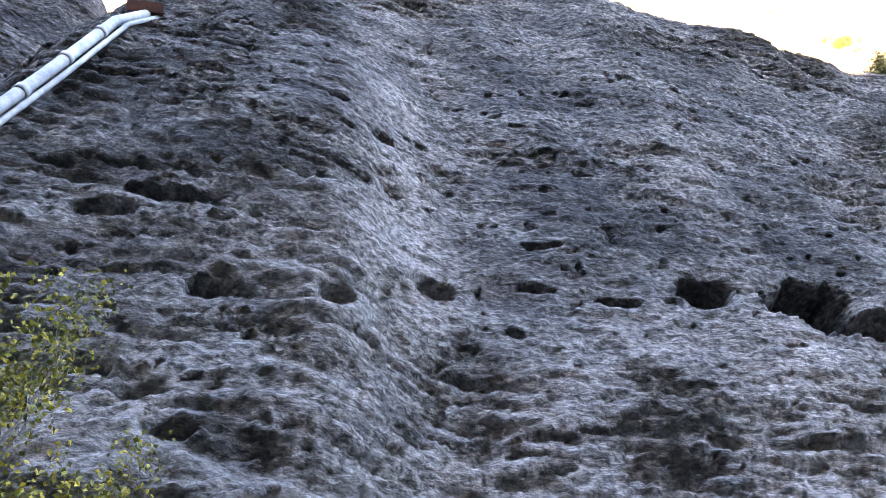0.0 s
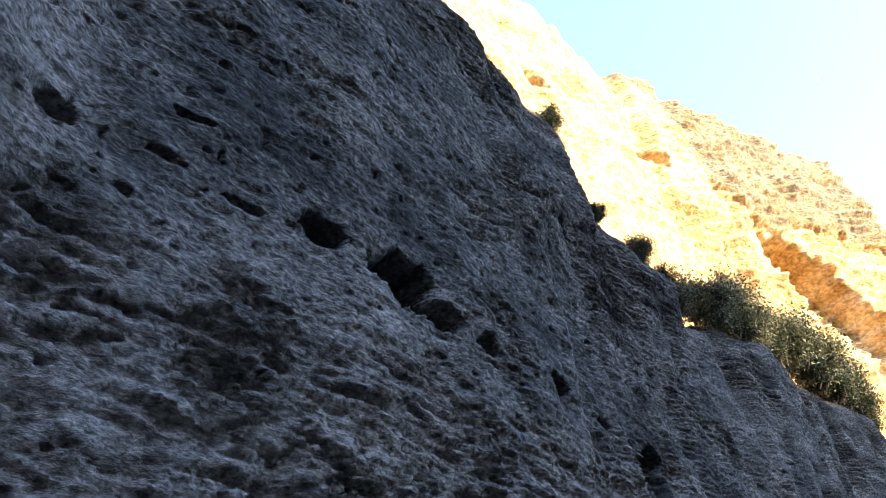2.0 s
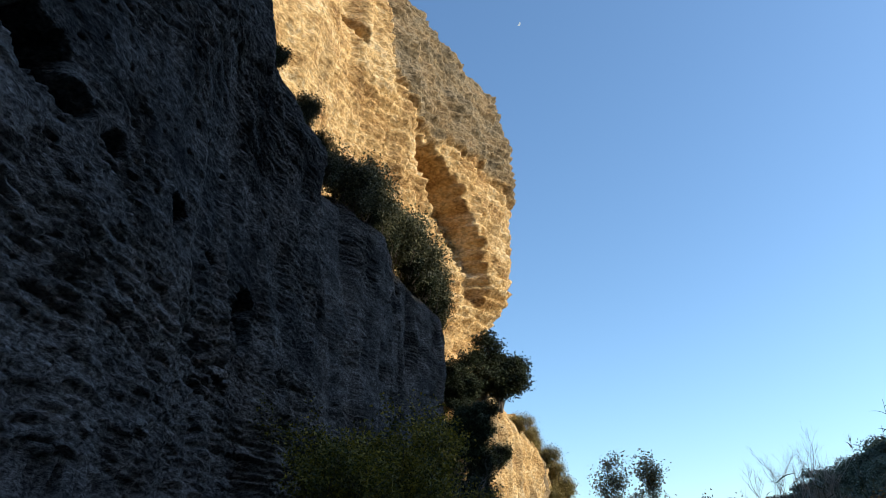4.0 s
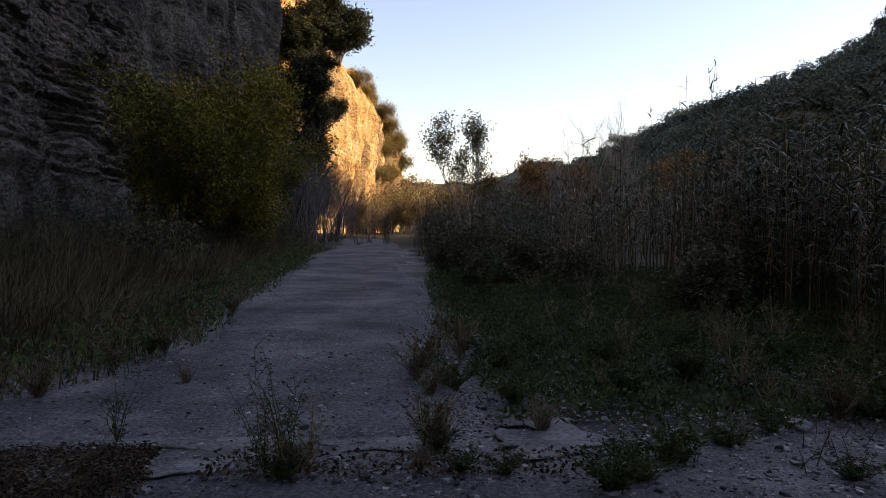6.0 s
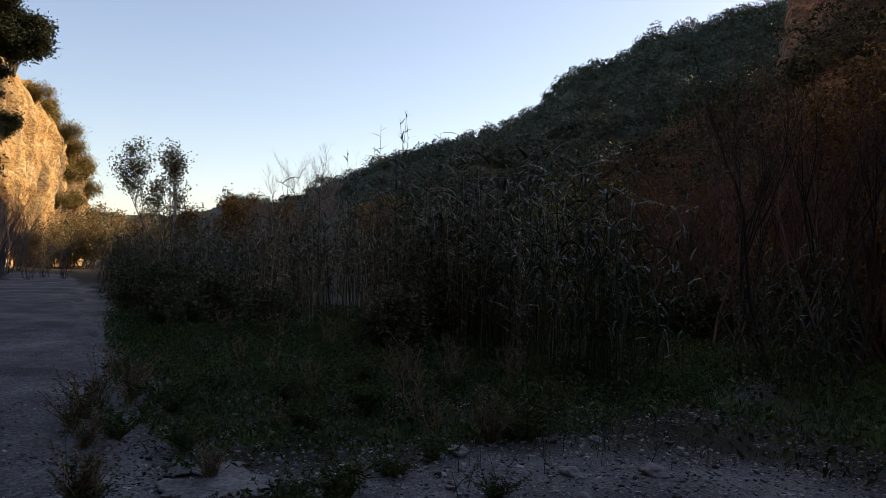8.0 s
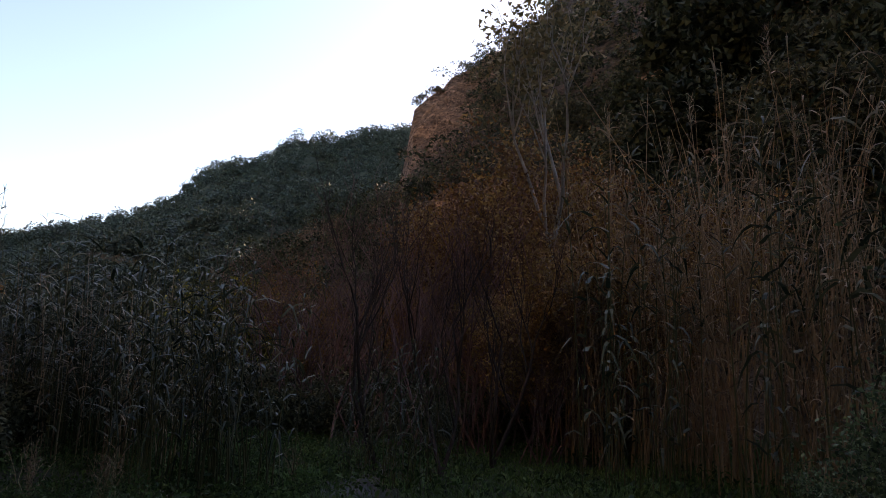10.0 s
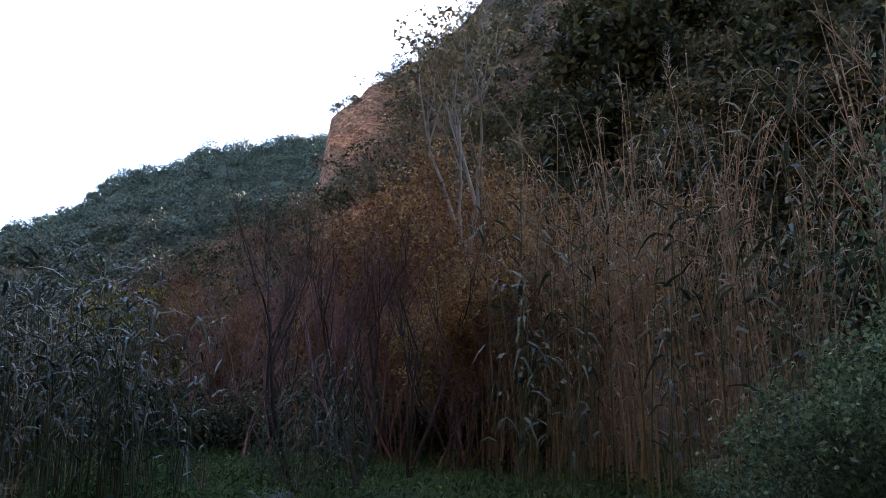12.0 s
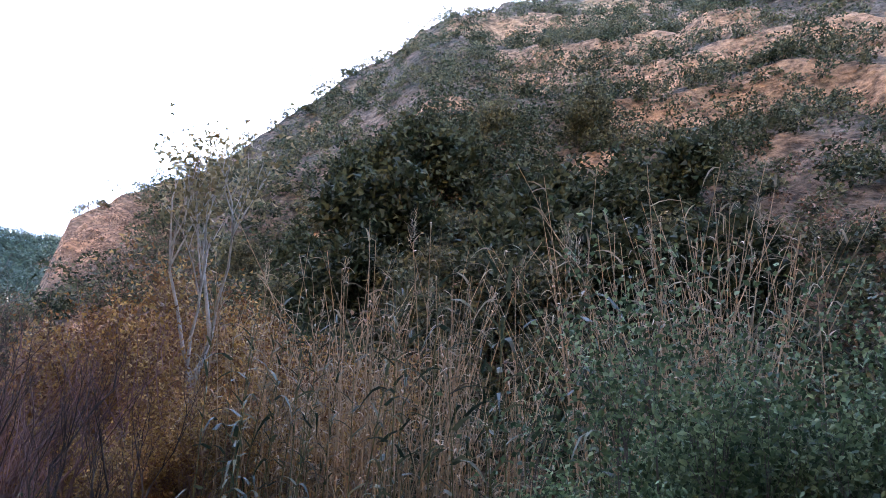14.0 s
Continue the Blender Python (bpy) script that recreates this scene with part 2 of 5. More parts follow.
FAR_SLOPE = material("distant_wooded_slope", [(0.3, (0.025, 0.035, 0.022)), (0.5, (0.045, 0.055, 0.032)), (0.75, (0.14, 0.11, 0.08))], coarse=0.02, fine=0.3, bump=0.4)
SOIL = material("gravelly_earth", [(0.25, (0.045, 0.045, 0.046)), (0.42, (0.115, 0.115, 0.118)), (0.58, (0.21, 0.21, 0.213)), (0.75, (0.36, 0.36, 0.355))], coarse=0.5, fine=34.0, bump=1.0, relief=0.03, grain=1.2, mask="tone_mask", mask_colour=(0.05, 0.05, 0.03))
CONCRETE = material("worn_concrete", [(0.32, (0.04, 0.04, 0.044)), (0.44, (0.095, 0.095, 0.102)), (0.56, (0.165, 0.165, 0.172)), (0.70, (0.30, 0.295, 0.295))], coarse=0.55, fine=26.0, bump=0.9, relief=0.03, grain=1.1, detail=12)
SLAB = material("bare_pale_concrete", [(0.30, (0.07, 0.07, 0.07)), (0.46, (0.17, 0.17, 0.17)), (0.60, (0.27, 0.265, 0.26)), (0.75, (0.38, 0.37, 0.36))], coarse=1.6, fine=30.0, bump=0.8, relief=0.02, grain=1.1, detail=10)


# ground: one sheet to the horizon
def lines_of(dense_a, dense_b, step, reach, growth=1.25):
    mid = np.arange(dense_a, dense_b + step / 2, step)
    out, s = [], step
    while (out[-1] if out else 0) < reach:
        s *= growth
        out.append((out[-1] if out else 0) + s)
    out = np.array(out)
    return np.concatenate([dense_a - out[::-1], mid, dense_b + out])


def ground_height(x, y):
    near = np.exp(-((x - 8) ** 2 + (y + 3) ** 2) / 900.0)
    z = near * (0.10 * fbm(x * 0.35, y * 0.35, 3, 5) + 0.03 * fbm(x * 2.2, y * 2.2, 2, 9))
    lane = smooth_step(-1.4, -0.6, y) * smooth_step(4.6, 3.9, y) * smooth_step(5.6, 6.6, x)
    return z * (1 - lane) - 0.05 * lane + 0.35 * smooth_step(5.0, 10.0, y) * smooth_step(14.0, 9.0, y)


def humus(x, y):
    """Where dark plant mould covers the gravel."""
    edge = 0.8 * fbm(x / 1.2, y / 1.2, 3, 7)
    field = smooth_step(-0.7, -1.5, y + edge) * smooth_step(4.9, 6.0, x + 0.35 * y + edge)
    field = np.maximum(field, smooth_step(6.6, 8.2, np.hypot(x, y) + edge) * smooth_step(-1.0, -2.0, y))
    field = np.maximum(field, smooth_step(4.1, 5.0, y + edge * 0.5))
    track = np.exp(-((x - 8.2 + 0.6 * (y + 9.2)) / 0.5) ** 2) * np.exp(-((y + 9.2) / 1.6) ** 2)
    return np.maximum(field * (1 - track), smooth_step(40, 60, np.hypot(x, y))) * 1.2


gx, gy = np.meshgrid(lines_of(-8, 30, 0.2, 2500), lines_of(-16, 10, 0.2, 2500))
ground = new("ground", mesh_of("ground", np.stack([gx, gy, ground_height(gx, gy)], -1).reshape(-1, 3), grid_faces(gx.shape[1], gx.shape[0]), SOIL, True, humus(gx, gy)))
tagged(ground, "gravelly grey earth of the valley floor", "ground", kind="structure")

# the narrow road along the cliff's foot, its edges broken
VERGE_X, VERGE_Y = (5.4, 7, 8.5, 12, 20, 37), (4.3, 3.5, 2.9, 2.65, 3.05, 3.75)
rx_, rv_ = np.meshgrid(np.linspace(5.4, 75, 360), np.linspace(0, 1, 26))
left_edge = np.interp(rx_, VERGE_X, VERGE_Y) + 0.55 * fbm(rx_ * 0.5, rx_ * 0 + 3, 4, 21)
right_edge = -0.35 + 0.7 * fbm(rx_ * 0.55, rx_ * 0 + 8, 4, 22)
bend = 0.0016 * np.clip(rx_ - 40, 0, None) ** 2
ry_ = right_edge + (left_edge - right_edge) * rv_ + bend
crown = 0.03 - 0.06 * smooth_step(6.3, 5.4, rx_) + 0.025 * fbm(rx_ * 0.4, ry_ * 0.4, 3, 23) - 0.10 * np.maximum(smooth_step(0.03, 0, rv_), smooth_step(0.97, 1, rv_))
road = new("road", mesh_of("road", np.stack([rx_, ry_, crown], -1).reshape(-1, 3), grid_faces(360, 26), CONCRETE, True))
tagged(road, "worn pale concrete lane along the cliff's foot", "road", kind="structure")


# near cliff: a grey face with ledges, holes and a rounded crest
TOP_X = (-60, -26, -14, -9, -7, -4, -1, 4, 12, 17, 22, 24, 26.4, 27.4, 31, 34.3, 37, 48, 65, 76, 82, 88, 94)
TOP_Z = (38, 37, 35, 31, 28, 27.8, 31.2, 33.4, 34.1, 33.2, 32.3, 31.6, 29.9, 26.8, 25.3, 25.0, 23.6, 25.9, 27.9, 28.4, 27.6, 24.5, 21)
CAVES = (  # x, z, half width, half height, depth
    (9.25, 12.85, 0.62, 0.42, 1.3), (12.1, 12.75, 1.15, 0.8, 2.4), (13.3, 12.2, 0.8, 0.42, 1.7), (15.3, 12.1, 0.42, 0.3, 1.0),
    (19.0, 12.1, 0.8, 0.42, 1.1), (23.1, 12.2, 0.45, 0.35, 0.6), (26.3, 11.1, 0.9, 1.1, 1.1), (0.75, 10.6, 0.34, 0.2, 0.6), (2.8, 12.3, 0.5, 0.32, 0.5),
    (-2.4, 13.0, 0.75, 0.13, 0.6), (-3.5, 12.4, 0.55, 0.12, 0.5), (-1.45, 10.5, 0.32, 0.2, 0.45), (-1.9, 8.2, 0.3, 0.16, 0.5), (-1.45, 7.5, 0.38, 0.1, 0.4), (30, 9.5, 0.9, 0.6, 0.6), (22.5, 8.8, 0.6, 0.35, 0.5),
    (0.6, 17.6, 0.32, 0.13, 0.4), (1.7, 16.8, 0.3, 0.14, 0.4), (2.8, 17.4, 0.22, 0.18, 0.35), (5.5, 14.0, 0.45, 0.08, 0.3), (5.0, 12.6, 0.5, 0.07, 0.3), (7.0, 12.4, 0.5, 0.1, 0.3))


def face_depth(x, z):
    """How far the near cliff's face stands from the lane's axis."""
    y = 11.0 + 0.03 * (z - 12)
    # buttress that ends in a pale side face, and the gully with the pipe
    y = y - 1.5 * (1 - smooth_step(0.2 + 0.03 * (z - 12), 3.6 + 0.05 * (z - 12), x)) * smooth_step(28, 16, z)
    y = y + 2.6 * np.exp(-((x + 8.6 - 0.12 * (z - 18)) / 1.5) ** 2) + 1.8 * smooth_step(-7.5, -10, x)
    # ribs and bays
    y = y + 0.9 * fbm(x / 9.0, z / 22.0, 3, 31) + 0.35 * fbm(x / 2.6, z / 6.0, 3, 32)
    y = y + 0.8 * smooth_step(20, 24, x) * smooth_step(31, 26, x) * smooth_step(8, 18, z) * smooth_step(24, 20, z)
    y = y + 0.8 * smooth_step(33, 37, x) * smooth_step(48, 40, x) + 1.0 * smooth_step(50, 56, x) * smooth_step(72, 64, x)
    flute = np.abs(fbm(x / 3.4 + 0.12 * z / 3.4, z / 16.0, 3, 47)) * smooth_step(14, 26, x)
    y = y + 1.7 * flute
    # thin ledges that dip a little, broken up
    zz = z + 0.10 * x + 0.5 * fbm(x / 3.0, z / 3.0, 2, 33)
    strength = 0.25 + 0.75 * smooth_step(-0.12, 0.25, fbm(x / 4.0, z / 3.0, 3, 35))
    strength = strength + 0.5 * smooth_step(11.5, 7.5, z)
    lay = fbm(x / 1.0, zz / 0.22, 3, 34, 0.6)
    s = zz / 0.33 + 0.75 * fbm(x / 1.3, zz / 0.7, 3, 40)
    saw = s - np.floor(s)
    ledge = 0.20 * (1 - saw) * strength * (0.35 + 1.3 * np.clip(0.4 + fbm(x / 0.9, zz / 0.5, 2, 46), 0, 1))
    y = y + 0.16 * fbm(x / 2.2, zz / 0.8, 2, 39) + strength * 0.16 * lay + ledge
    y = y + 0.11 * fbm(x / 0.26, z / 0.17, 2, 36)
    pits = np.clip(fbm(x / 0.35, zz / 0.2, 2, 37) - 0.43, 0, 1)
    y = y + 1.6 * pits
    for cx, cz, hw, hh, dep in CAVES:
        r = np.sqrt(((x - cx) / hw) ** 2 + ((z - cz) / hh) ** 2) + 0.55 * fbm(x * 1.8 + cx, z * 2.2, 4, 38)
        y = y + dep * smooth_step(1.15, 0.75, r)
    # the end turns away from the lane
    return y + 0.035 * np.clip(x - 72, 0, None) ** 2


fx = np.concatenate([np.arange(-60, -15, 0.7), np.arange(-14, 36, 0.09), np.arange(36, 60, 0.3), np.arange(60, 94, 0.5)])
fs = np.concatenate([np.linspace(-0.03, 0.12, 14, endpoint=False), np.linspace(0.12, 1.0, 400)])
X, S = np.meshgrid(fx, fs)
TOPZ = np.interp(X, TOP_X, TOP_Z) + 0.9 * fbm(X / 3.0, X * 0 + 2, 4, 41)
Z = S * TOPZ
Y = face_depth(X, Z) + 1.3 * smooth_step(0.9, 1.0, S) ** 2
rows_back = []
for back in (0.6, 1.5, 3, 6, 10, 16):
    rows_back.append((X[-1], Y[-1] + back, Z[-1] + 0.10 * back + 0.5 * fbm(X[-1] / 1.2, X[-1] * 0 + back, 3, 42)))
X = np.vstack([X] + [r[0][None] for r in rows_back])
Y = np.vstack([Y] + [r[1][None] for r in rows_back])
Z = np.vstack([Z] + [r[2][None] for r in rows_back])
# a pale swath, and paler rock low down than near the crest
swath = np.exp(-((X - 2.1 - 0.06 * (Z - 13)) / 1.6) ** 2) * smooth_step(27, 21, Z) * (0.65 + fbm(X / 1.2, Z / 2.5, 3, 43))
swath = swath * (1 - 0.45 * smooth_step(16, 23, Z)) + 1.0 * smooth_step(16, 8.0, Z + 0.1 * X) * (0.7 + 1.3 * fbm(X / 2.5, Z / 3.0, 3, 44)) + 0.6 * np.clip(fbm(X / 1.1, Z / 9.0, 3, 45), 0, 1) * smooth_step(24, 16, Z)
# shade put into the upper left's tone; the low middle paler
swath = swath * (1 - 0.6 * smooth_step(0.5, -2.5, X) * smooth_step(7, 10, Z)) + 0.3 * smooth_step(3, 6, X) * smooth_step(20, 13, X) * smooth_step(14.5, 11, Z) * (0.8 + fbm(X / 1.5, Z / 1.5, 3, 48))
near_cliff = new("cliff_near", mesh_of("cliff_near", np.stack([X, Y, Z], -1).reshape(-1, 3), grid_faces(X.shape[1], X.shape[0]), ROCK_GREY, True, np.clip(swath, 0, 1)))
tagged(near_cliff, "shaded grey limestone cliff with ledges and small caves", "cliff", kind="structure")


# upper cliff behind and beyond it, in the sun
def wall_along(plan, tops, step, rise, seed, bottom=-1.0):
    """A rock wall along a line in plan, with its own outward side to the right of the line."""
    plan = np.array(plan, float)
    seg = np.concatenate([[0], np.cumsum(np.linalg.norm(np.diff(plan, axis=0), axis=1))])
    u = np.arange(0, seg[-1], step)
    px, py = np.interp(u, seg, plan[:, 0]), np.interp(u, seg, plan[:, 1])
    k = np.ones(9) / 9
    px[4:-4], py[4:-4] = np.convolve(px, k, "valid"), np.convolve(py, k, "valid")
    tx, ty = np.gradient(px), np.gradient(py)
    ln = np.hypot(tx, ty)
    nx, ny = ty / ln, -tx / ln
    top = np.interp(u, seg, tops)
    s = np.linspace(0, 1, int(max(tops) / rise))
    U, S = np.meshgrid(u, s)
    Z = bottom + S * (top + 1.5 * fbm(u / 6, u * 0, 3, seed + 9) - bottom)
    return U, S, Z, np.broadcast_to(px, U.shape), np.broadcast_to(py, U.shape), np.broadcast_to(nx, U.shape), np.broadcast_to(ny, U.shape)


def capped(X, Y, Z, nx, ny, seed):
    """Adds a sloping top behind the wall's crest."""
    add = [(X, Y, Z)]
    for back in (2, 6, 14, 30):
        add.append((X[-1:] - nx[-1:] * back, Y[-1:] - ny[-1:] * back, Z[-1:] + 0.12 * back + fbm(X[-1:] / 3, X[-1:] * 0 + back, 2, seed)))
    return [np.vstack([a[i] for a in add]) for i in range(3)]


U, S, Z, PX, PY, NX, NY = wall_along([(-40, 40), (18, 29), (43, 26.5), (58, 23), (70, 23.5), (81, 19.4), (98.5, 12.6), (110.5, 8.0), (115.5, 8.4), (121, 13), (150, 30)], [84, 84, 84, 84.5, 85.5, 84.5, 82.5, 80.5, 75, 70, 70], 0.3, 0.3, 60)
east = smooth_step(66, 84, PX)
out = 1.5 * fbm(U / 15, Z / 28, 3, 61) + 1.0 * fbm(U / 5.0, Z / 9.0, 3, 62) + 0.30 * fbm(U / 0.9, Z / 0.7, 3, 69)
# upright flutes and blocks broken along joints
out = out - 1.3 * np.abs(fbm(U / 3.6, Z / 17, 3, 63)) - 0.8 * np.floor(4 * fbm(U / 2.8, (Z + 0.15 * U) / 4.5, 3, 59)) / 4
out = out - 2.2 * smooth_step(0.80, 1.0, S) ** 2
# beds: each stands a little over the one below
lay = (Z - 0.10 * PX + 1.6 * fbm(U / 10, Z / 9, 3, 58)) / 1.7
lay = lay - np.floor(lay)
out = out + (0.35 + 0.75 * east) * lay * (0.35 + np.clip(0.5 + 1.3 * fbm(U / 3.0, Z / 3.0, 2, 57), 0, 1))
# projecting nose, drawn in below
tip = smooth_step(88, 104, PX)
out = out + tip * (1.0 * smooth_step(38, 47, Z) - 3.8 * smooth_step(44, 35, Z))
# hollow under the brow: deepest beneath its roof, with a split along its inner side
inner = np.interp(Z, (38, 44, 51, 59), (93, 91, 87.4, 85.8)) + 0.8 * fbm(U / 2, Z / 2.5, 3, 64)
outer = np.interp(Z, (38, 43, 48, 53, 58), (106, 105.5, 103.5, 100.5, 95.5)) + 1.6 * fbm(U / 2.5, Z / 1.6, 3, 55)
roof = np.interp(PX, (85, 90, 98, 106), (59.0, 58.5, 58.2, 57.0)) + 2.2 * fbm(U / 1.8, Z / 8, 3, 65)
deep = np.interp(Z, (36, 46, 56), (1.0, 4.2, 7.5))
hole = smooth_step(0, 0.7, PX - inner) * smooth_step(0, 1.8, outer - PX) * smooth_step(0, 1.0, roof - Z) * smooth_step(37, 42, Z)
slit = smooth_step(0, 0.5, PX - inner + 0.4) * smooth_step(2.0, 1.0, PX - inner) * smooth_step(49, 53, Z) * smooth_step(0, 0.8, roof - Z + 0.6)
out = out - deep * hole - 3.5 * slit
brow_line = np.interp(PX, (40, 70, 76.5, 78.5, 80.5, 86, 94, 102, 112), (86, 84, 79, 74, 63, 60, 60.5, 63, 61)) + 2.6 * fbm(U / 3.5, Z / 14, 3, 67)
out = out + 1.0 * smooth_step(-0.5, 0.5, Z - brow_line) * smooth_step(74, 82, PX)
# pillar that stands forward at the brow's inner end
out = out + 2.2 * smooth_step(70.5, 72.5, PX) * smooth_step(79, 77.5, PX) * smooth_step(56, 66, Z)
for cu, cz, w, h in ((64.5, 62.5, 1.3, 1.0), (72.5, 64.5, 1.2, 1.3), (70.5, 66, 1.0, 0.7), (60, 60, 1.4, 0.6), (79.6, 53.5, 0.5, 1.4), (77.0, 49, 0.5, 1.0), (50, 66, 2, 0.6)):
    r = np.sqrt(((PX - cu) / w) ** 2 + ((Z - cz + 0.4 * (PX - cu)) / h) ** 2) + 0.7 * fbm(U / 1.5, Z / 1.5, 2, 56)
    out = out - 2.4 * smooth_step(1.1, 0.6, r)
X, Y, Z2 = capped(PX + NX * out, PY + NY * out, Z, NX, NY, 66)
cap = 0.95 * smooth_step(-0.8, 1.2, Z - brow_line) + 0.5 * np.clip(fbm(U / 2.2, Z / 18, 3, 68), 0, 1)
cap = np.vstack([cap] + [cap[-1:]] * 4)
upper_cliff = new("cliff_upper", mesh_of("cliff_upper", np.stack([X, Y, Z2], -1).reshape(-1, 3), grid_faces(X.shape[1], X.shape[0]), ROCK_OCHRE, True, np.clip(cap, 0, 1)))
tagged(upper_cliff, "sunlit ochre cliff with a grey brow and an overhang", "cliff", kind="structure")

U, S, Z, PX, PY, NX, NY = wall_along([(78, 18), (86, 9.5), (92, 7.0), (105, 5.4), (124, 2.0), (138, -0.9), (145, 0.2), (150, 8), (170, 20)], [24, 25, 25, 24, 22, 18.5, 16, 15, 14], 0.4, 0.35, 70)
out = 1.6 * fbm(U / 9, Z / 16, 3, 71) - 3.4 * np.abs(fbm(U / 4.5, Z / 18, 4, 72)) + 0.9 * fbm(U / 1.6, Z / 2.4, 3, 75) - 1.4 * smooth_step(0.75, 1, S) ** 2
X, Y, Z2 = capped(PX + NX * out, PY + NY * out, Z, NX, NY, 73)
lower_cliff = new("cliff_far", mesh_of("cliff_far", np.stack([X, Y, Z2], -1).reshape(-1, 3), grid_faces(X.shape[1], X.shape[0]), ROCK_OCHRE, True, np.clip(0.35 + 1.6 * fbm(X / 5, Z2 / 11, 3, 74), 0, 1)))
tagged(lower_cliff, "low ochre cliff at the bend of the valley", "cliff", kind="structure")


# hillsides across the valley: heading (degrees right of ahead) against skyline slope
def hillside(name, heads, slopes, foot, ridge, mat, label, seed, steps=(260, 120), rock=False, power=1.25):
    a, q = np.meshgrid(np.linspace(heads[0], heads[-1], steps[0]), np.linspace(0, 1.25, steps[1]))
    foot_a, ridge_a = np.interp(a, heads, foot), np.interp(a, heads, ridge)
    rad = foot_a + (ridge_a - foot_a) * q
    x, y = rad * np.sin(np.radians(a)), rad * np.cos(np.radians(a))
    crest = ridge_a * np.tan(np.radians(np.interp(a, heads, slopes)))
    z = crest * np.where(q < 1, np.clip(q, 0, 1) ** power, 1 - 0.35 * (q - 1)) - 0.6
    size = ridge_a.mean() / 90
    z = z + size * np.clip(q * 4, 0, 1) * (5.0 * fbm(x / 22 / size, y / 22 / size, 4, seed) + 1.6 * fbm(x / 4 / size, y / 4 / size, 3, seed + 5)) * smooth_step(1.3, 0.9, q)
    mask = None
    if rock:
        # bands of rock: the slope climbs in steps
        heading = np.degrees(np.arctan2(x, y)) % 360
        s = z / 10.5 + 0.9 * fbm(x / 18, y / 18, 3, seed + 7) + 0.12 * heading / 10
        f = s - np.floor(s)
        here = smooth_step(0.02, 0.22, fbm(x / 14, y / 14, 3, seed + 8)) * smooth_step(0.12, 0.3, q) * smooth_step(138, 144, heading)
        z = z + 10.5 * (smooth_step(0.5, 0.78, f) - f) * 0.42 * here
        mask = smooth_step(0.46, 0.56, f) * smooth_step(0.9, 0.8, f) * here
        bluff = smooth_step(139.8, 141, heading) * smooth_step(151, 146.5, heading) * smooth_step(0.55, 0.7, q)
        mask = np.maximum(0.75 * mask, bluff * (0.75 + fbm(x / 6, z / 3, 2, seed + 8)))
        crag = 1.2 * fbm(x / 5, (z + y) / 4.5, 3, seed + 3) + 0.8 * fbm(x / 1.4, (z + y) / 1.2, 3, seed + 4)
        z = z + mask * (1.0 * crag + 0.9 * bluff)
    ob = new(name, mesh_of(name, np.stack([x, y, z], -1).reshape(-1, 3), grid_faces(*steps), mat, True, mask))
    tagged(ob, label, "hill", kind="structure")
    return x, y, z, q


HILL = hillside("hill_near", (112, 118, 124, 129, 134, 138, 140.2, 141.2, 144.3, 149, 154.5, 159.5, 163.6, 166.6, 170, 176, 200, 240, 265),
                (1.5, 3.2, 6.0, 8.6, 11.6, 14.2, 15.8, 21.6, 24.6, 26.9, 30.6, 34.5, 37.1, 39.7, 41.5, 41.9, 42, 41, 30),
                (48, 46, 43, 40, 38, 36, 34, 34, 32, 29, 27, 25, 24, 23, 23, 23, 24, 26, 28), (70, 70, 72, 74, 76, 77, 78, 80, 84, 90, 92, 94, 95, 95, 95, 95, 95, 95, 95), SLOPE,
                "steep scrubby hillside with orange rock outcrops", 80, (420, 170), True, 1.1)
# past heading 146 unseen: raised to shade the near cliff, lowered to pass sun
FAR = hillside("hill_far", (84, 95, 102, 108, 114.9, 119.3, 123.5, 127.8, 132.3, 138.2, 141, 146, 150, 156, 161, 165, 175, 200, 240), (2.6, 3.2, 4.5, 6.4, 9.1, 10.8, 12.7, 15.3, 17.1, 18.7, 19.3, 17.0, 15.0, 14.0, 29.3, 29.0, 29.5, 36, 34),
               (420, 330, 230, 150, 120, 110, 100, 95, 92, 100, 105, 110, 115, 120, 120, 120, 120, 120, 120), (900, 700, 480, 340, 290, 280, 270, 260, 260, 260, 260, 260, 260, 260, 260, 260, 260, 260, 260), FAR_SLOPE,
               "distant hillside covered with dark pines, its unseen end added to shade the cliff", 90, (420, 130), False, 1.0)
# plant materials
BARK = material("grey_brown_bark", [(0.3, (0.05, 0.04, 0.035)), (0.55, (0.12, 0.10, 0.085)), (0.8, (0.22, 0.19, 0.16))], fine=30, coarse=3, bump=0.4)
PALE_BARK = material("pale_poplar_bark", [(0.3, (0.16, 0.15, 0.13)), (0.5, (0.36, 0.34, 0.31)), (0.8, (0.52, 0.50, 0.46))], fine=18, coarse=2, bump=0.3)
RED_TWIG = material("red_brown_twigs", [(0.3, (0.085, 0.05, 0.048)), (0.5, (0.20, 0.12, 0.11)), (0.8, (0.34, 0.22, 0.19))], fine=10, coarse=0.8, bump=0)
DARK_TWIG = material("dark_bare_limbs", [(0.3, (0.022, 0.016, 0.014)), (0.5, (0.05, 0.036, 0.032)), (0.8, (0.10, 0.075, 0.065))], fine=20, coarse=1.5, bump=0.2)
GREY_TWIG = material("bare_grey_twigs", [(0.3, (0.09, 0.085, 0.085)), (0.5, (0.17, 0.16, 0.16)), (0.8, (0.28, 0.26, 0.25))], fine=10, coarse=0.8, bump=0)
DRY_STEM = material("dry_cane_stems", [(0.25, (0.14, 0.09, 0.05)), (0.5, (0.32, 0.22, 0.13)), (0.8, (0.54, 0.41, 0.27))], fine=8, coarse=0.6, bump=0, island=0.5)
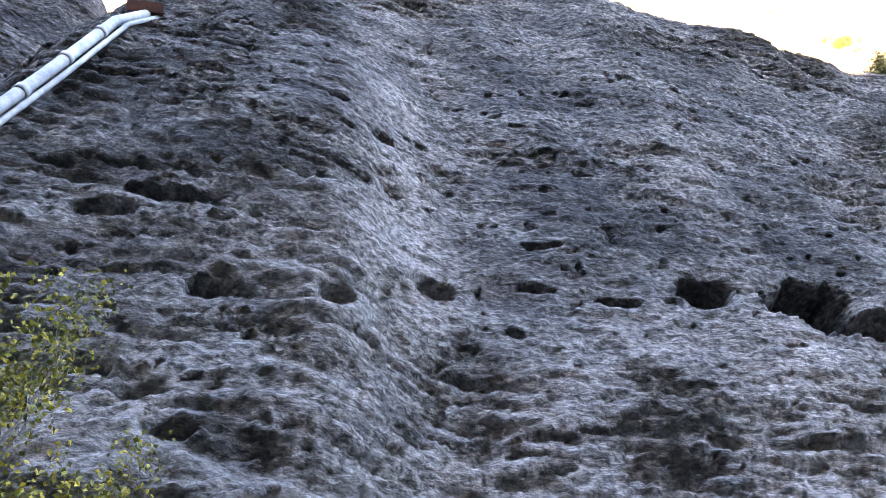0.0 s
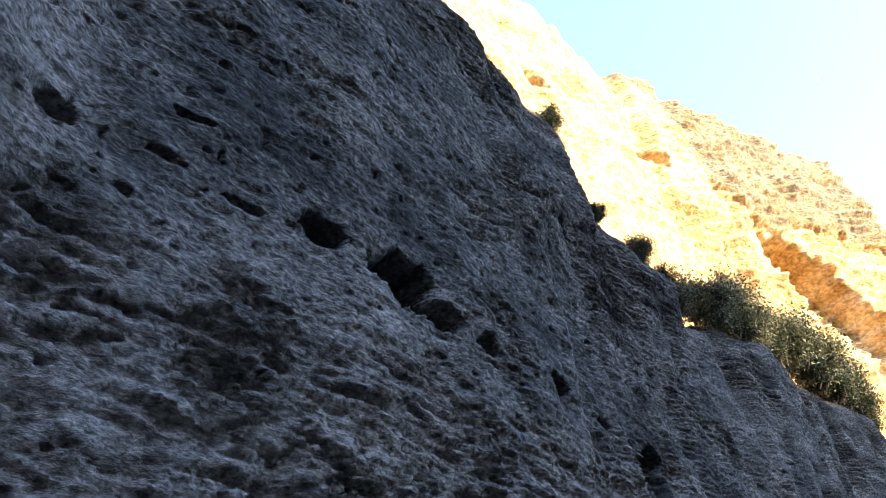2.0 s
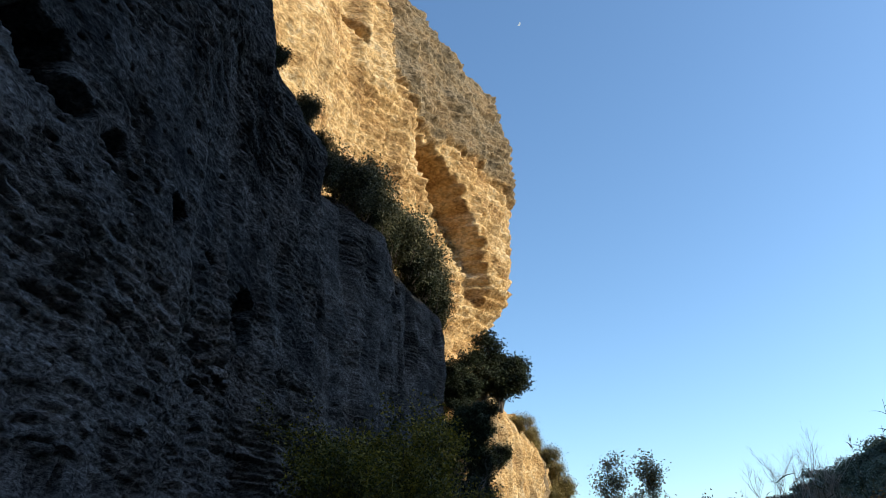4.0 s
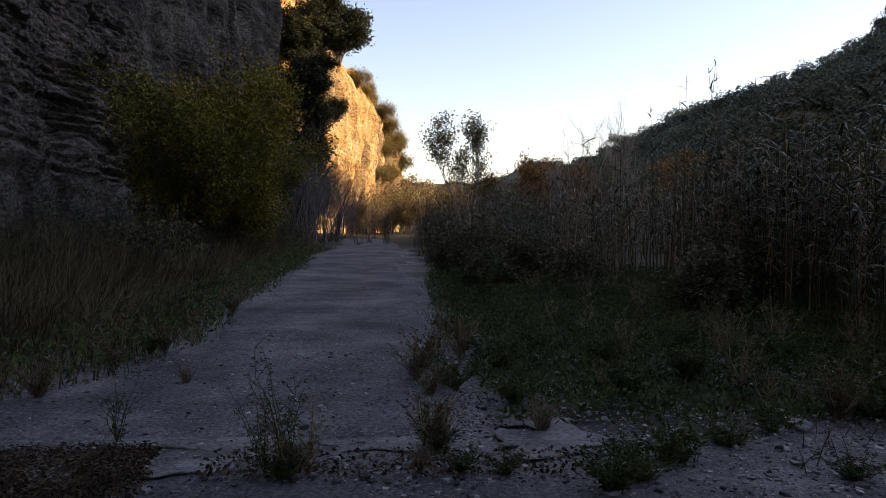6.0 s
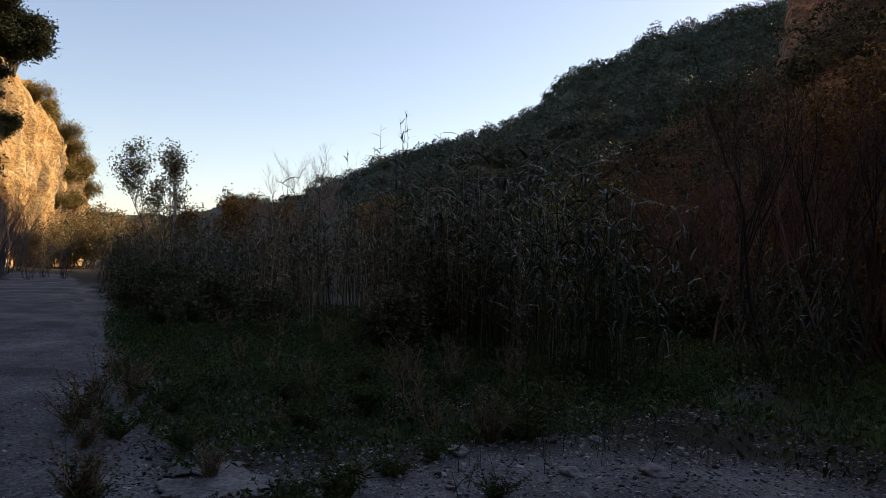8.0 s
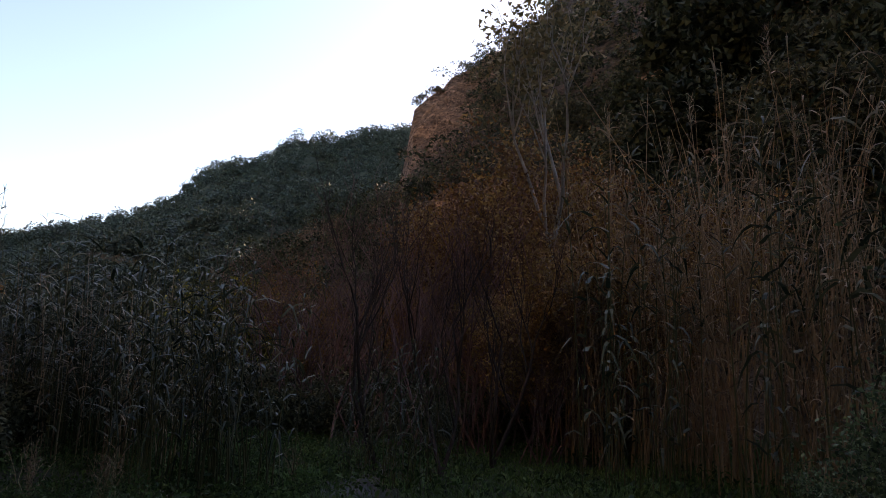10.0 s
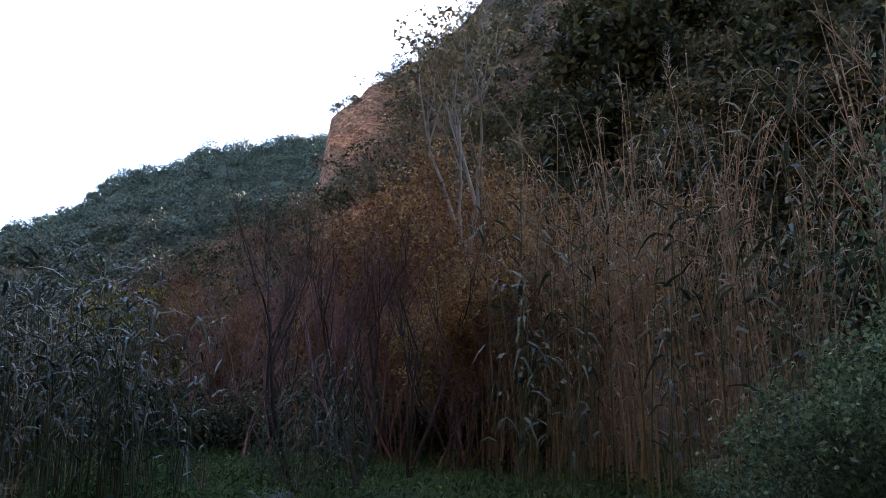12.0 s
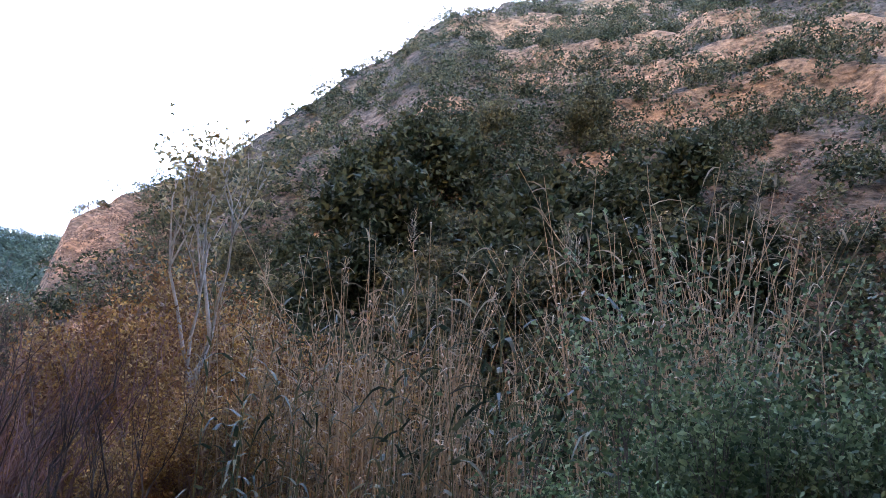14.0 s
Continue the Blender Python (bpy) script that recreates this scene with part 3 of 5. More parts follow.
GREEN_STEM = material("green_cane_stems", [(0.25, (0.035, 0.042, 0.018)), (0.5, (0.085, 0.085, 0.036)), (0.8, (0.17, 0.145, 0.07))], fine=8, coarse=0.6, bump=0, island=0.5)
CANE_LEAF = leafy("cane_leaves", (0.018, 0.028, 0.015), (0.042, 0.058, 0.032), (0.12, 0.122, 0.062), rough=0.42)
DRY_LEAF = leafy("dry_cane_leaves", (0.12, 0.09, 0.055), (0.27, 0.21, 0.14), (0.48, 0.40, 0.28), rough=0.6)
YELLOW_LEAF = leafy("yellowing_leaves", (0.06, 0.065, 0.012), (0.19, 0.165, 0.022), (0.42, 0.32, 0.035))
OAK_LEAF = leafy("dark_evergreen_leaves", (0.013, 0.02, 0.01), (0.03, 0.042, 0.02), (0.065, 0.08, 0.04), rough=0.75, thin=0.15)
SCRUB_LEAF = leafy("grey_green_scrub_leaves", (0.03, 0.036, 0.02), (0.075, 0.08, 0.042), (0.16, 0.155, 0.08))
WILLOW_LEAF = leafy("dull_green_leaves", (0.04, 0.065, 0.028), (0.105, 0.15, 0.065), (0.25, 0.31, 0.15))
PINE_LEAF = leafy("pine_needles", (0.02, 0.032, 0.024), (0.042, 0.062, 0.044), (0.085, 0.11, 0.075), thin=0.05)
RUSSET_LEAF = leafy("russet_autumn_leaves", (0.10, 0.045, 0.02), (0.22, 0.11, 0.035), (0.36, 0.22, 0.06))
AMBER_LEAF = leafy("orange_autumn_leaves", (0.15, 0.08, 0.04), (0.32, 0.19, 0.07), (0.48, 0.34, 0.13))
GOLD_LEAF = leafy("golden_dry_leaves", (0.11, 0.10, 0.035), (0.24, 0.20, 0.07), (0.40, 0.33, 0.15))
POPLAR_LEAF = leafy("pale_autumn_leaves", (0.12, 0.10, 0.05), (0.24, 0.19, 0.09), (0.38, 0.32, 0.18))
STRAW = leafy("straw_grass", (0.03, 0.025, 0.013), (0.085, 0.066, 0.032), (0.26, 0.20, 0.105), rough=0.6)
HERB = leafy("low_green_herbs", (0.022, 0.045, 0.012), (0.05, 0.10, 0.024), (0.11, 0.17, 0.05))
MEADOW = leafy("fresh_green_grass", (0.03, 0.06, 0.014), (0.07, 0.14, 0.03), (0.13, 0.22, 0.06))
LITTER = leafy("dead_leaf_litter", (0.025, 0.016, 0.011), (0.075, 0.047, 0.03), (0.17, 0.11, 0.065), rough=0.8, thin=0.0)


def at_heading(heading, r):
    return r * math.sin(radians(heading)), r * math.cos(radians(heading))


def crest(x):
    """Height of the near cliff's rim."""
    return float(np.interp(x, TOP_X, TOP_Z))


# plants against the cliff and along the lane
def place(thing, x, y, z=0.0, turn=0.0, size=1.0):
    thing.matrix_basis = pose(x, y, z, 0, 0, turn) @ Matrix.Diagonal((size, size, size, 1))
    return thing


def copies(thing, spots):
    """Puts the thing at the first spot and copies of it at the others: x, y, z, turn, size."""
    for x, y, z, turn, size in spots[1:]:
        twin = copy_thing(thing, pose(x, y, z, 0, 0, turn))
        twin.scale = (size, size, size)
    place(thing, *spots[0])


yellow = woody("yellow_shrub", "tall yellowing willow shrub beside the concrete lane", "shrub", 3, 7.6, BARK, YELLOW_LEAF, per_twig=9, leaf_size=0.085, cloud=0.3, stems=11, spread=0.95, rise=0.5, radius=0.055, levels=3, kids=5, group="yellow shrubs", start=0.02)
copies(yellow, [(28.0, 6.3, 0, 40, 1.0), (24.6, 7.0, 0, 160, 0.85), (31.6, 6.0, 0, 250, 0.8)])
side_bush = woody("yellow_shrub", "yellow-green leafy shrub at the cliff's foot", "shrub", 5, 5.2, BARK, YELLOW_LEAF, per_twig=18, leaf_size=0.04, cloud=0.2, stems=5, spread=0.6, rise=0.9, radius=0.04, levels=3, kids=5, group="yellow shrubs", start=0.12)
place(side_bush, -2.9, 6.1, 0.0, 20, 1.28)
thicket = woody("bare_shrub", "tangle of bare grey twigs at the cliff's foot", "shrub", 7, 8.0, GREY_TWIG, None, stems=12, spread=0.85, rise=0.6, radius=0.06, levels=4, kids=3, group="bare grey shrubs", start=0.15, sides=3)
copies(thicket, [(42, 6.6, 0, 0, 1.0), (47, 5.6, 0, 80, 0.95), (38, 7.6, 0, 150, 0.85), (52, 6.4, 0, 210, 0.9), (57, 5.4, 0, 300, 0.8), (53, 2.6, 0, 30, 0.32), (50, -1.4, 0, 140, 0.28), (56, 0.6, 0, 260, 0.4), (60, 2.0, 0, 60, 0.5), (62, 5.6, 0, 20, 0.9), (67, 5.2, 0, 100, 0.95), (73, 5.6, 0, 190, 1.0), (79, 6.0, 0, 280, 0.9), (84, 5.2, 0, 330, 0.8)])
gold = woody("sunlit_shrub", "golden leafy shrub in the sun by the valley's bend", "shrub", 9, 6.0, BARK, POPLAR_LEAF, per_twig=12, leaf_size=0.17, cloud=0.5, stems=5, spread=0.8, rise=0.6, radius=0.06, levels=2, kids=6, group="golden shrubs", start=0.15)
copies(gold, [(112, 1.0, 0, 0, 1.3), (120, -2, 0, 70, 1.5), (104, 2.5, 0, 130, 1.0), (128, -5, 0, 200, 1.6), (99, 4.0, 0, 260, 0.9), (116, -7, 0, 20, 1.3), (135, -10, 0, 80, 1.6), (126, 0, 0, 100, 1.3), (106, -1.5, 0, 40, 1.1), (110, -4.5, 0, 300, 1.2)])
oak = woody("evergreen_oak", "dark evergreen oak leaning out from the cliff", "tree", 11, 11.0, BARK, OAK_LEAF, per_twig=18, leaf_size=0.2, cloud=0.6, stems=3, spread=1.0, rise=0.35, radius=0.2, levels=3, kids=6, group="cliff oaks", start=0.1)
copies(oak, [(90.0, 6.8, 20.5, 0, 1.0), (84, 10.5, 19.0, 90, 0.75), (81.5, 10.6, 14.0, 260, 0.7), (86.4, 8.8, 16.0, 40, 0.45)])
# hanging growth over the rock below the oak
ivy = woody("hanging_ivy", "dark creeper hanging on the ochre rock", "creeper", 13, 7.0, BARK, OAK_LEAF, per_twig=14, leaf_size=0.24, cloud=0.8, stems=5, spread=0.7, rise=0.8, radius=0.06, levels=2, kids=6, group="creepers", start=0.1)
copies(ivy, [(84.5, 8.8, 10.5, 0, 0.7), (82, 10, 0, 220, 1.1), (80, 9.7, 5, 20, 1.0), (79, 10.5, 12, 60, 0.9), (88, 7.6, 13, 75, 0.5)])
brow = woody("scrub_bush", "grey-olive scrub bush on the cliff's terrace", "shrub", 15, 2.6, BARK, SCRUB_LEAF, per_twig=10, leaf_size=0.1, cloud=0.55, stems=6, spread=0.95, rise=0.6, radius=0.035, levels=3, kids=4, group="ledge bushes", start=0.15)
copies(brow, [(x, 13.1, crest(x) - 0.2, 67 * k, z) for k, (x, z) in enumerate(((33.5, 0.7), (38, 0.8), (41.5, 1.2), (43.8, 1.0), (47, 1.5), (50.5, 1.2), (55, 1.5), (58, 1.7), (62.5, 2.0), (66, 1.6), (70.5, 1.5), (74, 1.8), (78, 1.6)))])
dry_scrub = woody("dry_scrub", "golden dry scrub clinging to the ochre rock", "shrub", 19, 2.4, BARK, GOLD_LEAF, per_twig=8, leaf_size=0.1, cloud=0.5, stems=6, spread=0.8, rise=0.8, radius=0.035, levels=2, kids=6, group="rock scrub", start=0.15)
copies(dry_scrub, [(128, 1.4, 16.5, 10, 1.6), (133, 0.2, 14.0, 100, 1.7), (122, 2.7, 18.0, 200, 1.4), (136.5, -0.8, 11.0, 60, 1.5), (138.5, -0.9, 7.0, 30, 1.4), (112, 4.8, 19.5, 150, 1.3), (131, 0.9, 9.0, 75, 1.2), (106, 5.8, 20.5, 220, 1.2), (117, 4.0, 19.0, 330, 1.4), (125, 2.0, 12.5, 40, 1.2), (135, 0.0, 3.0, 190, 1.5), (119, 3.4, 8.0, 230, 1.2), (138, -0.9, 2.5, 280, 1.5)])
dark_brow = woody("evergreen_bush", "dark evergreen bush on the cliff's rim", "shrub", 17, 2.2, BARK, OAK_LEAF, per_twig=7, leaf_size=0.085, cloud=0.3, stems=6, spread=0.9, rise=0.7, radius=0.03, levels=3, kids=4, group="rim bushes", start=0.15)
copies(dark_brow, [(25.9, 12.9, crest(25.9) - 0.3, 0, 0.85), (29.3, 13.0, crest(29.3) - 0.4, 60, 0.7), (35.5, 12.9, crest(35.5) - 0.6, 190, 0.8), (47.5, 12.9, crest(47.5) - 0.6, 250, 1.0), (3.0, 12.8, crest(3) - 0.3, 20, 0.7),
                   (5.2, 12.8, crest(5.2) - 0.3, 140, 0.8), (-6.0, 13.0, crest(-6) - 0.5, 210, 0.8), (-12, 14.0, crest(-12) - 0.7, 300, 0.8), (54, 12.9, crest(54) - 0.7, 15, 1.0), (65, 12.9, crest(65) - 0.7, 95, 1.2), (72, 13.0, crest(72) - 0.5, 180, 1.5), (75.5, 12.6, crest(75.5) - 0.6, 30, 1.6), (79, 13.0, crest(79) - 0.8, 110, 1.7), (82, 14.4, crest(82) - 0.8, 220, 1.7), (68.5, 12.4, crest(68.5) - 0.5, 270, 1.2), (61, 12.4, crest(61) - 0.5, 320, 1.2), (1.0, 12.8, crest(1) - 0.3, 80, 0.5)])

# drain pipe down the gully
PIPE_GREY = material("weathered_white_pipe", [(0.3, (0.13, 0.135, 0.14)), (0.5, (0.24, 0.245, 0.25)), (0.75, (0.40, 0.40, 0.39))], fine=6, coarse=0.8, bump=0.1, rough=0.5)
RUST = material("rusty_red_iron", [(0.2, (0.04, 0.02, 0.015)), (0.5, (0.09, 0.035, 0.025)), (0.85, (0.16, 0.07, 0.05))], fine=9, coarse=1.0, bump=0.3, rough=0.8)
pipe = tagged(new("drain_pipe"), "weathered white drain pipe running down the rock gully", "pipe")
run = np.array([(-4.6, 10.2, 21.2), (-4.9, 9.6, 19.4), (-5.4, 9.2, 15.9), (-6.1, 8.9, 12.4), (-7.3, 8.7, 9.0), (-8.6, 8.6, 4.0), (-9.6, 8.6, 0.0)])
v, f = tubes([(run, np.full(7, 0.13))], 12)
main_pipe = part("pipe_run", mesh_of("pipe_run", v, f, PIPE_GREY, True), pipe)
second = run + np.array([0.26, 0.1, 0.12])
v, f = tubes([(second[:5], np.full(5, 0.06))], 8)
part("thin_pipe", mesh_of("thin_pipe", v, f, PIPE_GREY, True), pipe, "thin side pipe")
for k in (1, 2, 3, 4):
    for s in (0.25, 0.75):
        p = run[k] * (1 - s) + run[k + 1] * s
        d = (run[k + 1] - run[k]) / np.linalg.norm(run[k + 1] - run[k])
        v, f = tubes([(np.array([p - d * 0.09, p - d * 0.085, p + d * 0.085, p + d * 0.09]), np.array([0.13, 0.16, 0.16, 0.13]))], 12)
        part("collar", mesh_of("collar", v, f, PIPE_GREY, True), main_pipe)
v, f = tubes([(np.array([(-4.2, 10.1, 21.4), (-5.1, 10.1, 21.3)]), np.array([0.2, 0.2]))], 4)
part("bracket", mesh_of("bracket", v, f, RUST), pipe, "rusty red iron bracket")

# giant cane: clumps of jointed stems with arching leaves
def cane_clump(name, label, seed, n, height, spread, stem_mat, leaf_mat, per_stem=14, leaf=0.5, width=0.045, sag=0.7, plume=0, lean=0.12, group="cane clumps", bare=0.25, single=False):
    rng = np.random.default_rng(seed)
    top = tagged(new(name), label, "cane", group)
    lines, P, W, tips = [], [], [], []
    for k in range(n):
        a, r = rng.uniform(0, 2 * np.pi), spread * math.sqrt(rng.uniform())
        base = np.array([r * math.cos(a), r * math.sin(a), -0.05])
        h = height * rng.uniform(0.6, 1.08)
        tilt = rng.normal(size=2) * lean
        s = np.linspace(0, 1, 7)
        pts = base + np.stack([tilt[0] * h * s ** 1.6, tilt[1] * h * s ** 1.6, h * s], 1)
        lines.append((pts, np.linspace(0.013, 0.004, 7)))
        side = rng.uniform(0, 2 * np.pi)
        for q in range(per_stem):
            u = bare + (1 - bare) * (q + rng.uniform()) / per_stem
            i = min(int(u * 6), 5)
            P.append(pts[i] + (pts[i + 1] - pts[i]) * (u * 6 - i))
            b = side + (q % 2) * np.pi + rng.normal() * 0.5
            W.append((math.cos(b), math.sin(b), rng.uniform(0.5, 1.3)))
        if k < plume:
            tips.append(pts[-1])
    if single:
        for line in lines:
            v, f = tubes([line], 4)
            part("stem", mesh_of("stem", v, f, stem_mat, True), top)
    else:
        v, f = tubes(lines, 4)
        tagged(part("stem_stand", mesh_of("stem_stand", v, f, stem_mat, True), top), kind="stuff")
    v, f = blades(np.array(P), np.array(W), leaf, width, rng, sag, 4)
    tagged(part("foliage", mesh_of("foliage", v, f, leaf_mat), top), kind="stuff")
    for tip in tips:
        stalk = tip + np.column_stack([rng.normal(size=(60, 2)) * 0.02, rng.uniform(-0.1, 0.45, 60)])
        v, f = blades(stalk, np.column_stack([rng.normal(size=(60, 2)) * 0.35, np.ones(60)]), 0.16, 0.012, rng, 0.3, 2)
        part("plume", mesh_of("plume", v, f, DRY_LEAF), top, "feathery dry seed plume")
    return top


rng = np.random.default_rng(77)
green_cane = [cane_clump("cane_clump", "clump of grey-green giant cane with drooping leaves", 100 + k, 19, 3.4, 0.75, GREEN_STEM, CANE_LEAF, 12, 0.8, 0.042, 1.25, single=True) for k in range(3)]
dry_cane = [cane_clump("dry_cane_clump", "stand of tall dry brown giant cane", 110 + k, 20, 5.5, 0.9, DRY_STEM, DRY_LEAF, 12, 0.42, 0.03, 0.8, plume=2 if k == 0 else 0, lean=0.21, group="dry cane clumps", bare=0.1, single=True) for k in range(3)]
mixed_cane = [cane_clump("cane_clump", "dense dark stand of giant cane at the field's edge", 120 + k, 26, 3.9, 1.3, GREEN_STEM, CANE_LEAF, 11, 0.75, 0.045, 0.75, lean=0.09) for k in range(3)]

brown_cane = cane_clump("dry_cane_clump", "half-dry stand of giant cane among the green", 126, 24, 3.9, 1.2, DRY_STEM, DRY_LEAF, 13, 0.45, 0.035, 0.7, lean=0.1, group="dry cane clumps")


def scatter(kinds, spots):
    lists = [[] for _ in kinds]
    for i, s in enumerate(spots):
        lists[i % len(kinds)].append(s)
    for kind, spot in zip(kinds, lists):
        if spot:
            copies(kind, spot)


# single clumps near the path
spots = [(*at_heading(127.2, 11.0), 0, 0, 0.95), (*at_heading(130.4, 11.4), 0, 70, 0.88), (*at_heading(124.8, 12.0), 0, 140, 1.05), (*at_heading(141.8, 11.8), 0, 30, 0.62), (*at_heading(138, 13.0), 0, 200, 0.5), (*at_heading(144, 14.5), 0, 10, 0.5)]
scatter(green_cane, spots)
# the dry stand
spots = []
for k in range(29):
    h = 154 + 42 * rng.uniform()
    r = np.interp(h, (154, 158, 164, 172, 196), (14.8, 14.2, 13.0, 11.6, 10.5)) + rng.uniform(0, 3.4)
    tall = np.interp(h, (154, 158, 164, 172, 196), (1.05, 1.2, 1.18, 1.12, 1.2)) * rng.uniform(0.85, 1.1)
    spots.append((*at_heading(h, r), 0, rng.uniform(0, 360), float(tall)))
scatter(dry_cane, spots)
# the dark stand along the lane's far side
spots = []
for k in range(110):
    x = rng.uniform(19, 62)
    near = np.interp(x, (19, 26, 62), (-2.6, -2.0, -2.2))
    y = near - (rng.uniform() ** 1.4) * np.interp(x, (19, 40, 62), (16, 26, 26))
    tall = np.interp(-y / x, (0.04, 0.25, 0.45, 0.7), (0.78, 0.92, 1.12, 1.2)) * rng.uniform(0.8, 1.12) * np.interp(x, (19, 30, 62), (0.92, 1.0, 1.25))
    spots.append((x, y, 0, rng.uniform(0, 360), float(tall)))
for k in range(16):
    spots.append((*at_heading(rng.uniform(112, 126), rng.uniform(14, 20)), 0, rng.uniform(0, 360), rng.uniform(0.75, 1.1)))
for k in range(14):
    spots.append((9.5 + 1.35 * k + rng.uniform(-0.5, 0.5), 6.2 + 2.0 * rng.uniform(), 0.1, rng.uniform(0, 360), rng.uniform(0.42, 0.6)))
scatter(mixed_cane + [brown_cane], spots)
tall_cane = cane_clump("flowering_cane", "few very tall cane stems with open tops", 131, 5, 5.7, 0.7, GREEN_STEM, CANE_LEAF, 12, 0.4, 0.035, 0.35, lean=0.05, group="tall canes", bare=0.5, single=True)
copies(tall_cane, [(*at_heading(112.3, 18.0), 0, 0, 1.05), (*at_heading(110.6, 18.5), 0, 90, 0.9), (*at_heading(114.2, 18.5), 0, 200, 1.0), (*at_heading(156, 13.4), 0, 50, 1.2), (*at_heading(159, 13.6), 0, 10, 1.1), (*at_heading(161, 12.4), 0, 80, 1.1), (*at_heading(168, 10.8), 0, 120, 1.2), (*at_heading(177, 10), 0, 200, 1.1)])
leafy_cane = cane_clump("cane_clump", "few green canes with long broad hanging leaves", 133, 4, 4.6, 0.45, GREEN_STEM, CANE_LEAF, 11, 0.75, 0.075, 1.0, lean=0.06, bare=0.2, single=True)
copies(leafy_cane, [(*at_heading(155.4, 11.6), 0, 0, 0.95), (*at_heading(160.2, 11.4), 0, 80, 0.8), (*at_heading(167, 10.2), 0, 160, 0.85), (*at_heading(172.5, 9.6), 0, 220, 1.0), (*at_heading(181, 9.2), 0, 310, 1.05), (*at_heading(157.5, 12.4), 0, 40, 0.75)])

# bare red-brown shrubs and the pale poplar in front of the hill
red = woody("bare_shrub", "bare red-brown tamarisk shrub with fine twigs", "shrub", 21, 6.2, RED_TWIG, None, stems=9, spread=0.85, rise=0.75, radius=0.038, levels=4, kids=3, group="red-brown shrubs", start=0.15, sides=3)
copies(red, [(*at_heading(142, 16.0), 0, 0, 0.95), (*at_heading(138, 17.5), 0, 70, 0.95), (*at_heading(146.5, 18), 0, 140, 1.05), (*at_heading(134, 20), 0, 210, 0.9), (*at_heading(140.5, 21), 0, 280, 1.0), (*at_heading(149, 19.5), 0, 30, 0.95), (*at_heading(130.5, 23), 0, 100, 0.85), (*at_heading(136, 24), 0, 170, 0.9),
             (*at_heading(153, 18), 0, 240, 1.0), (*at_heading(145, 25), 0, 300, 1.1), (*at_heading(151.0, 15.4), 0, 20, 0.5), (*at_heading(147.6, 16.4), 0, 190, 0.5)])
russet = woody("russet_shrub", "russet shrub with a few autumn leaves", "shrub", 23, 5.6, RED_TWIG, RUSSET_LEAF, per_twig=5, leaf_size=0.06, cloud=0.22, stems=7, spread=0.7, rise=0.9, radius=0.035, levels=3, kids=5, group="russet shrubs", start=0.15, sides=3)
copies(russet, [(*at_heading(148.5, 20), 0, 0, 1.2), (*at_heading(152.5, 21), 0, 60, 1.3), (*at_heading(156, 20), 0, 120, 1.2), (*at_heading(150.5, 24), 1.0, 180, 1.4), (*at_heading(142, 27), 0, 240, 1.1), (*at_heading(160, 19), 0, 300, 1.1), (*at_heading(133, 29), 0, 10, 1.0)])
dark_tree = woody("bare_tree", "leafless young tree with dark upright limbs", "tree", 45, 8.4, DARK_TWIG, None, stems=2, spread=0.55, rise=0.9, radius=0.075, levels=4, kids=4, group="dark bare trees", start=0.25, sides=4)
copies(dark_tree, [(*at_heading(144.6, 12.6), 0, 0, 0.62), (*at_heading(139.8, 13.6), 0, 110, 0.64), (*at_heading(147.2, 14.0), 0, 220, 0.56)])
amber_bush = woody("amber_shrub", "orange and yellow autumn shrub behind the canes", "shrub", 47, 5.6, RED_TWIG, AMBER_LEAF, per_twig=5, leaf_size=0.06, cloud=0.3, stems=6, spread=0.6, rise=0.95, radius=0.04, levels=3, kids=5, group="amber shrubs", start=0.2, sides=3)
copies(amber_bush, [(*at_heading(150.4, 17.0), 0, 0, 0.8), (*at_heading(153.2, 16.6), 0, 80, 0.95), (*at_heading(155.4, 18.0), 0, 190, 1.15), (*at_heading(157.3, 18.4), 0, 160, 1.15), (*at_heading(148.0, 21.5), 0, 240, 1.15), (*at_heading(152, 23.5), 0.6, 300, 1.5), (*at_heading(160.5, 18.6), 0, 30, 1.1)])
poplar = woody("poplar", "slender pale-barked poplar with few yellow leaves", "tree", 25, 13.5, PALE_BARK, POPLAR_LEAF, per_twig=6, leaf_size=0.11, cloud=0.45, stems=1, spread=0.6, rise=1.0, radius=0.13, levels=3, kids=4, start=0.6, sides=5)
place(poplar, *at_heading(151.6, 18.6), 0, 120, 0.98)
lone = woody("poplar", "leafy young poplar rising over the canes", "tree", 27, 10.5, PALE_BARK, POPLAR_LEAF, per_twig=7, leaf_size=0.12, cloud=0.4, stems=2, spread=0.4, rise=1.0, radius=0.1, levels=3, kids=5, start=0.35, sides=4)
place(lone, 54.8, -5.0, 0, 0, 0.95)
pale_tree = woody("bare_tree", "pale bare tree with a wide open crown", "tree", 29, 11.5, PALE_BARK, None, stems=4, spread=0.85, rise=0.7, radius=0.10, levels=4, kids=5, group="pale bare trees", start=0.25, sides=3)
copies(pale_tree, [(62.5, -18.0, 0, 0, 1.0), (72, -15, 0, 70, 0.75), (84, -14, 0, 160, 0.7), (70, -22, 0, 250, 0.8)])
amber = woody("amber_tree", "rust-leaved tree in the valley beyond the canes", "tree", 31, 8.0, BARK, RUSSET_LEAF, per_twig=7, leaf_size=0.16, cloud=0.5, stems=3, spread=0.8, rise=0.7, radius=0.08, levels=3, kids=4, group="amber trees", start=0.2, sides=3)
copies(amber, [(66, -11, 0, 0, 0.9), (74, -9, 0, 80, 0.85), (80, -18, 0, 160, 1.0), (70, -27, 0, 240, 1.0), (90, -22, 0, 320, 1.1)])
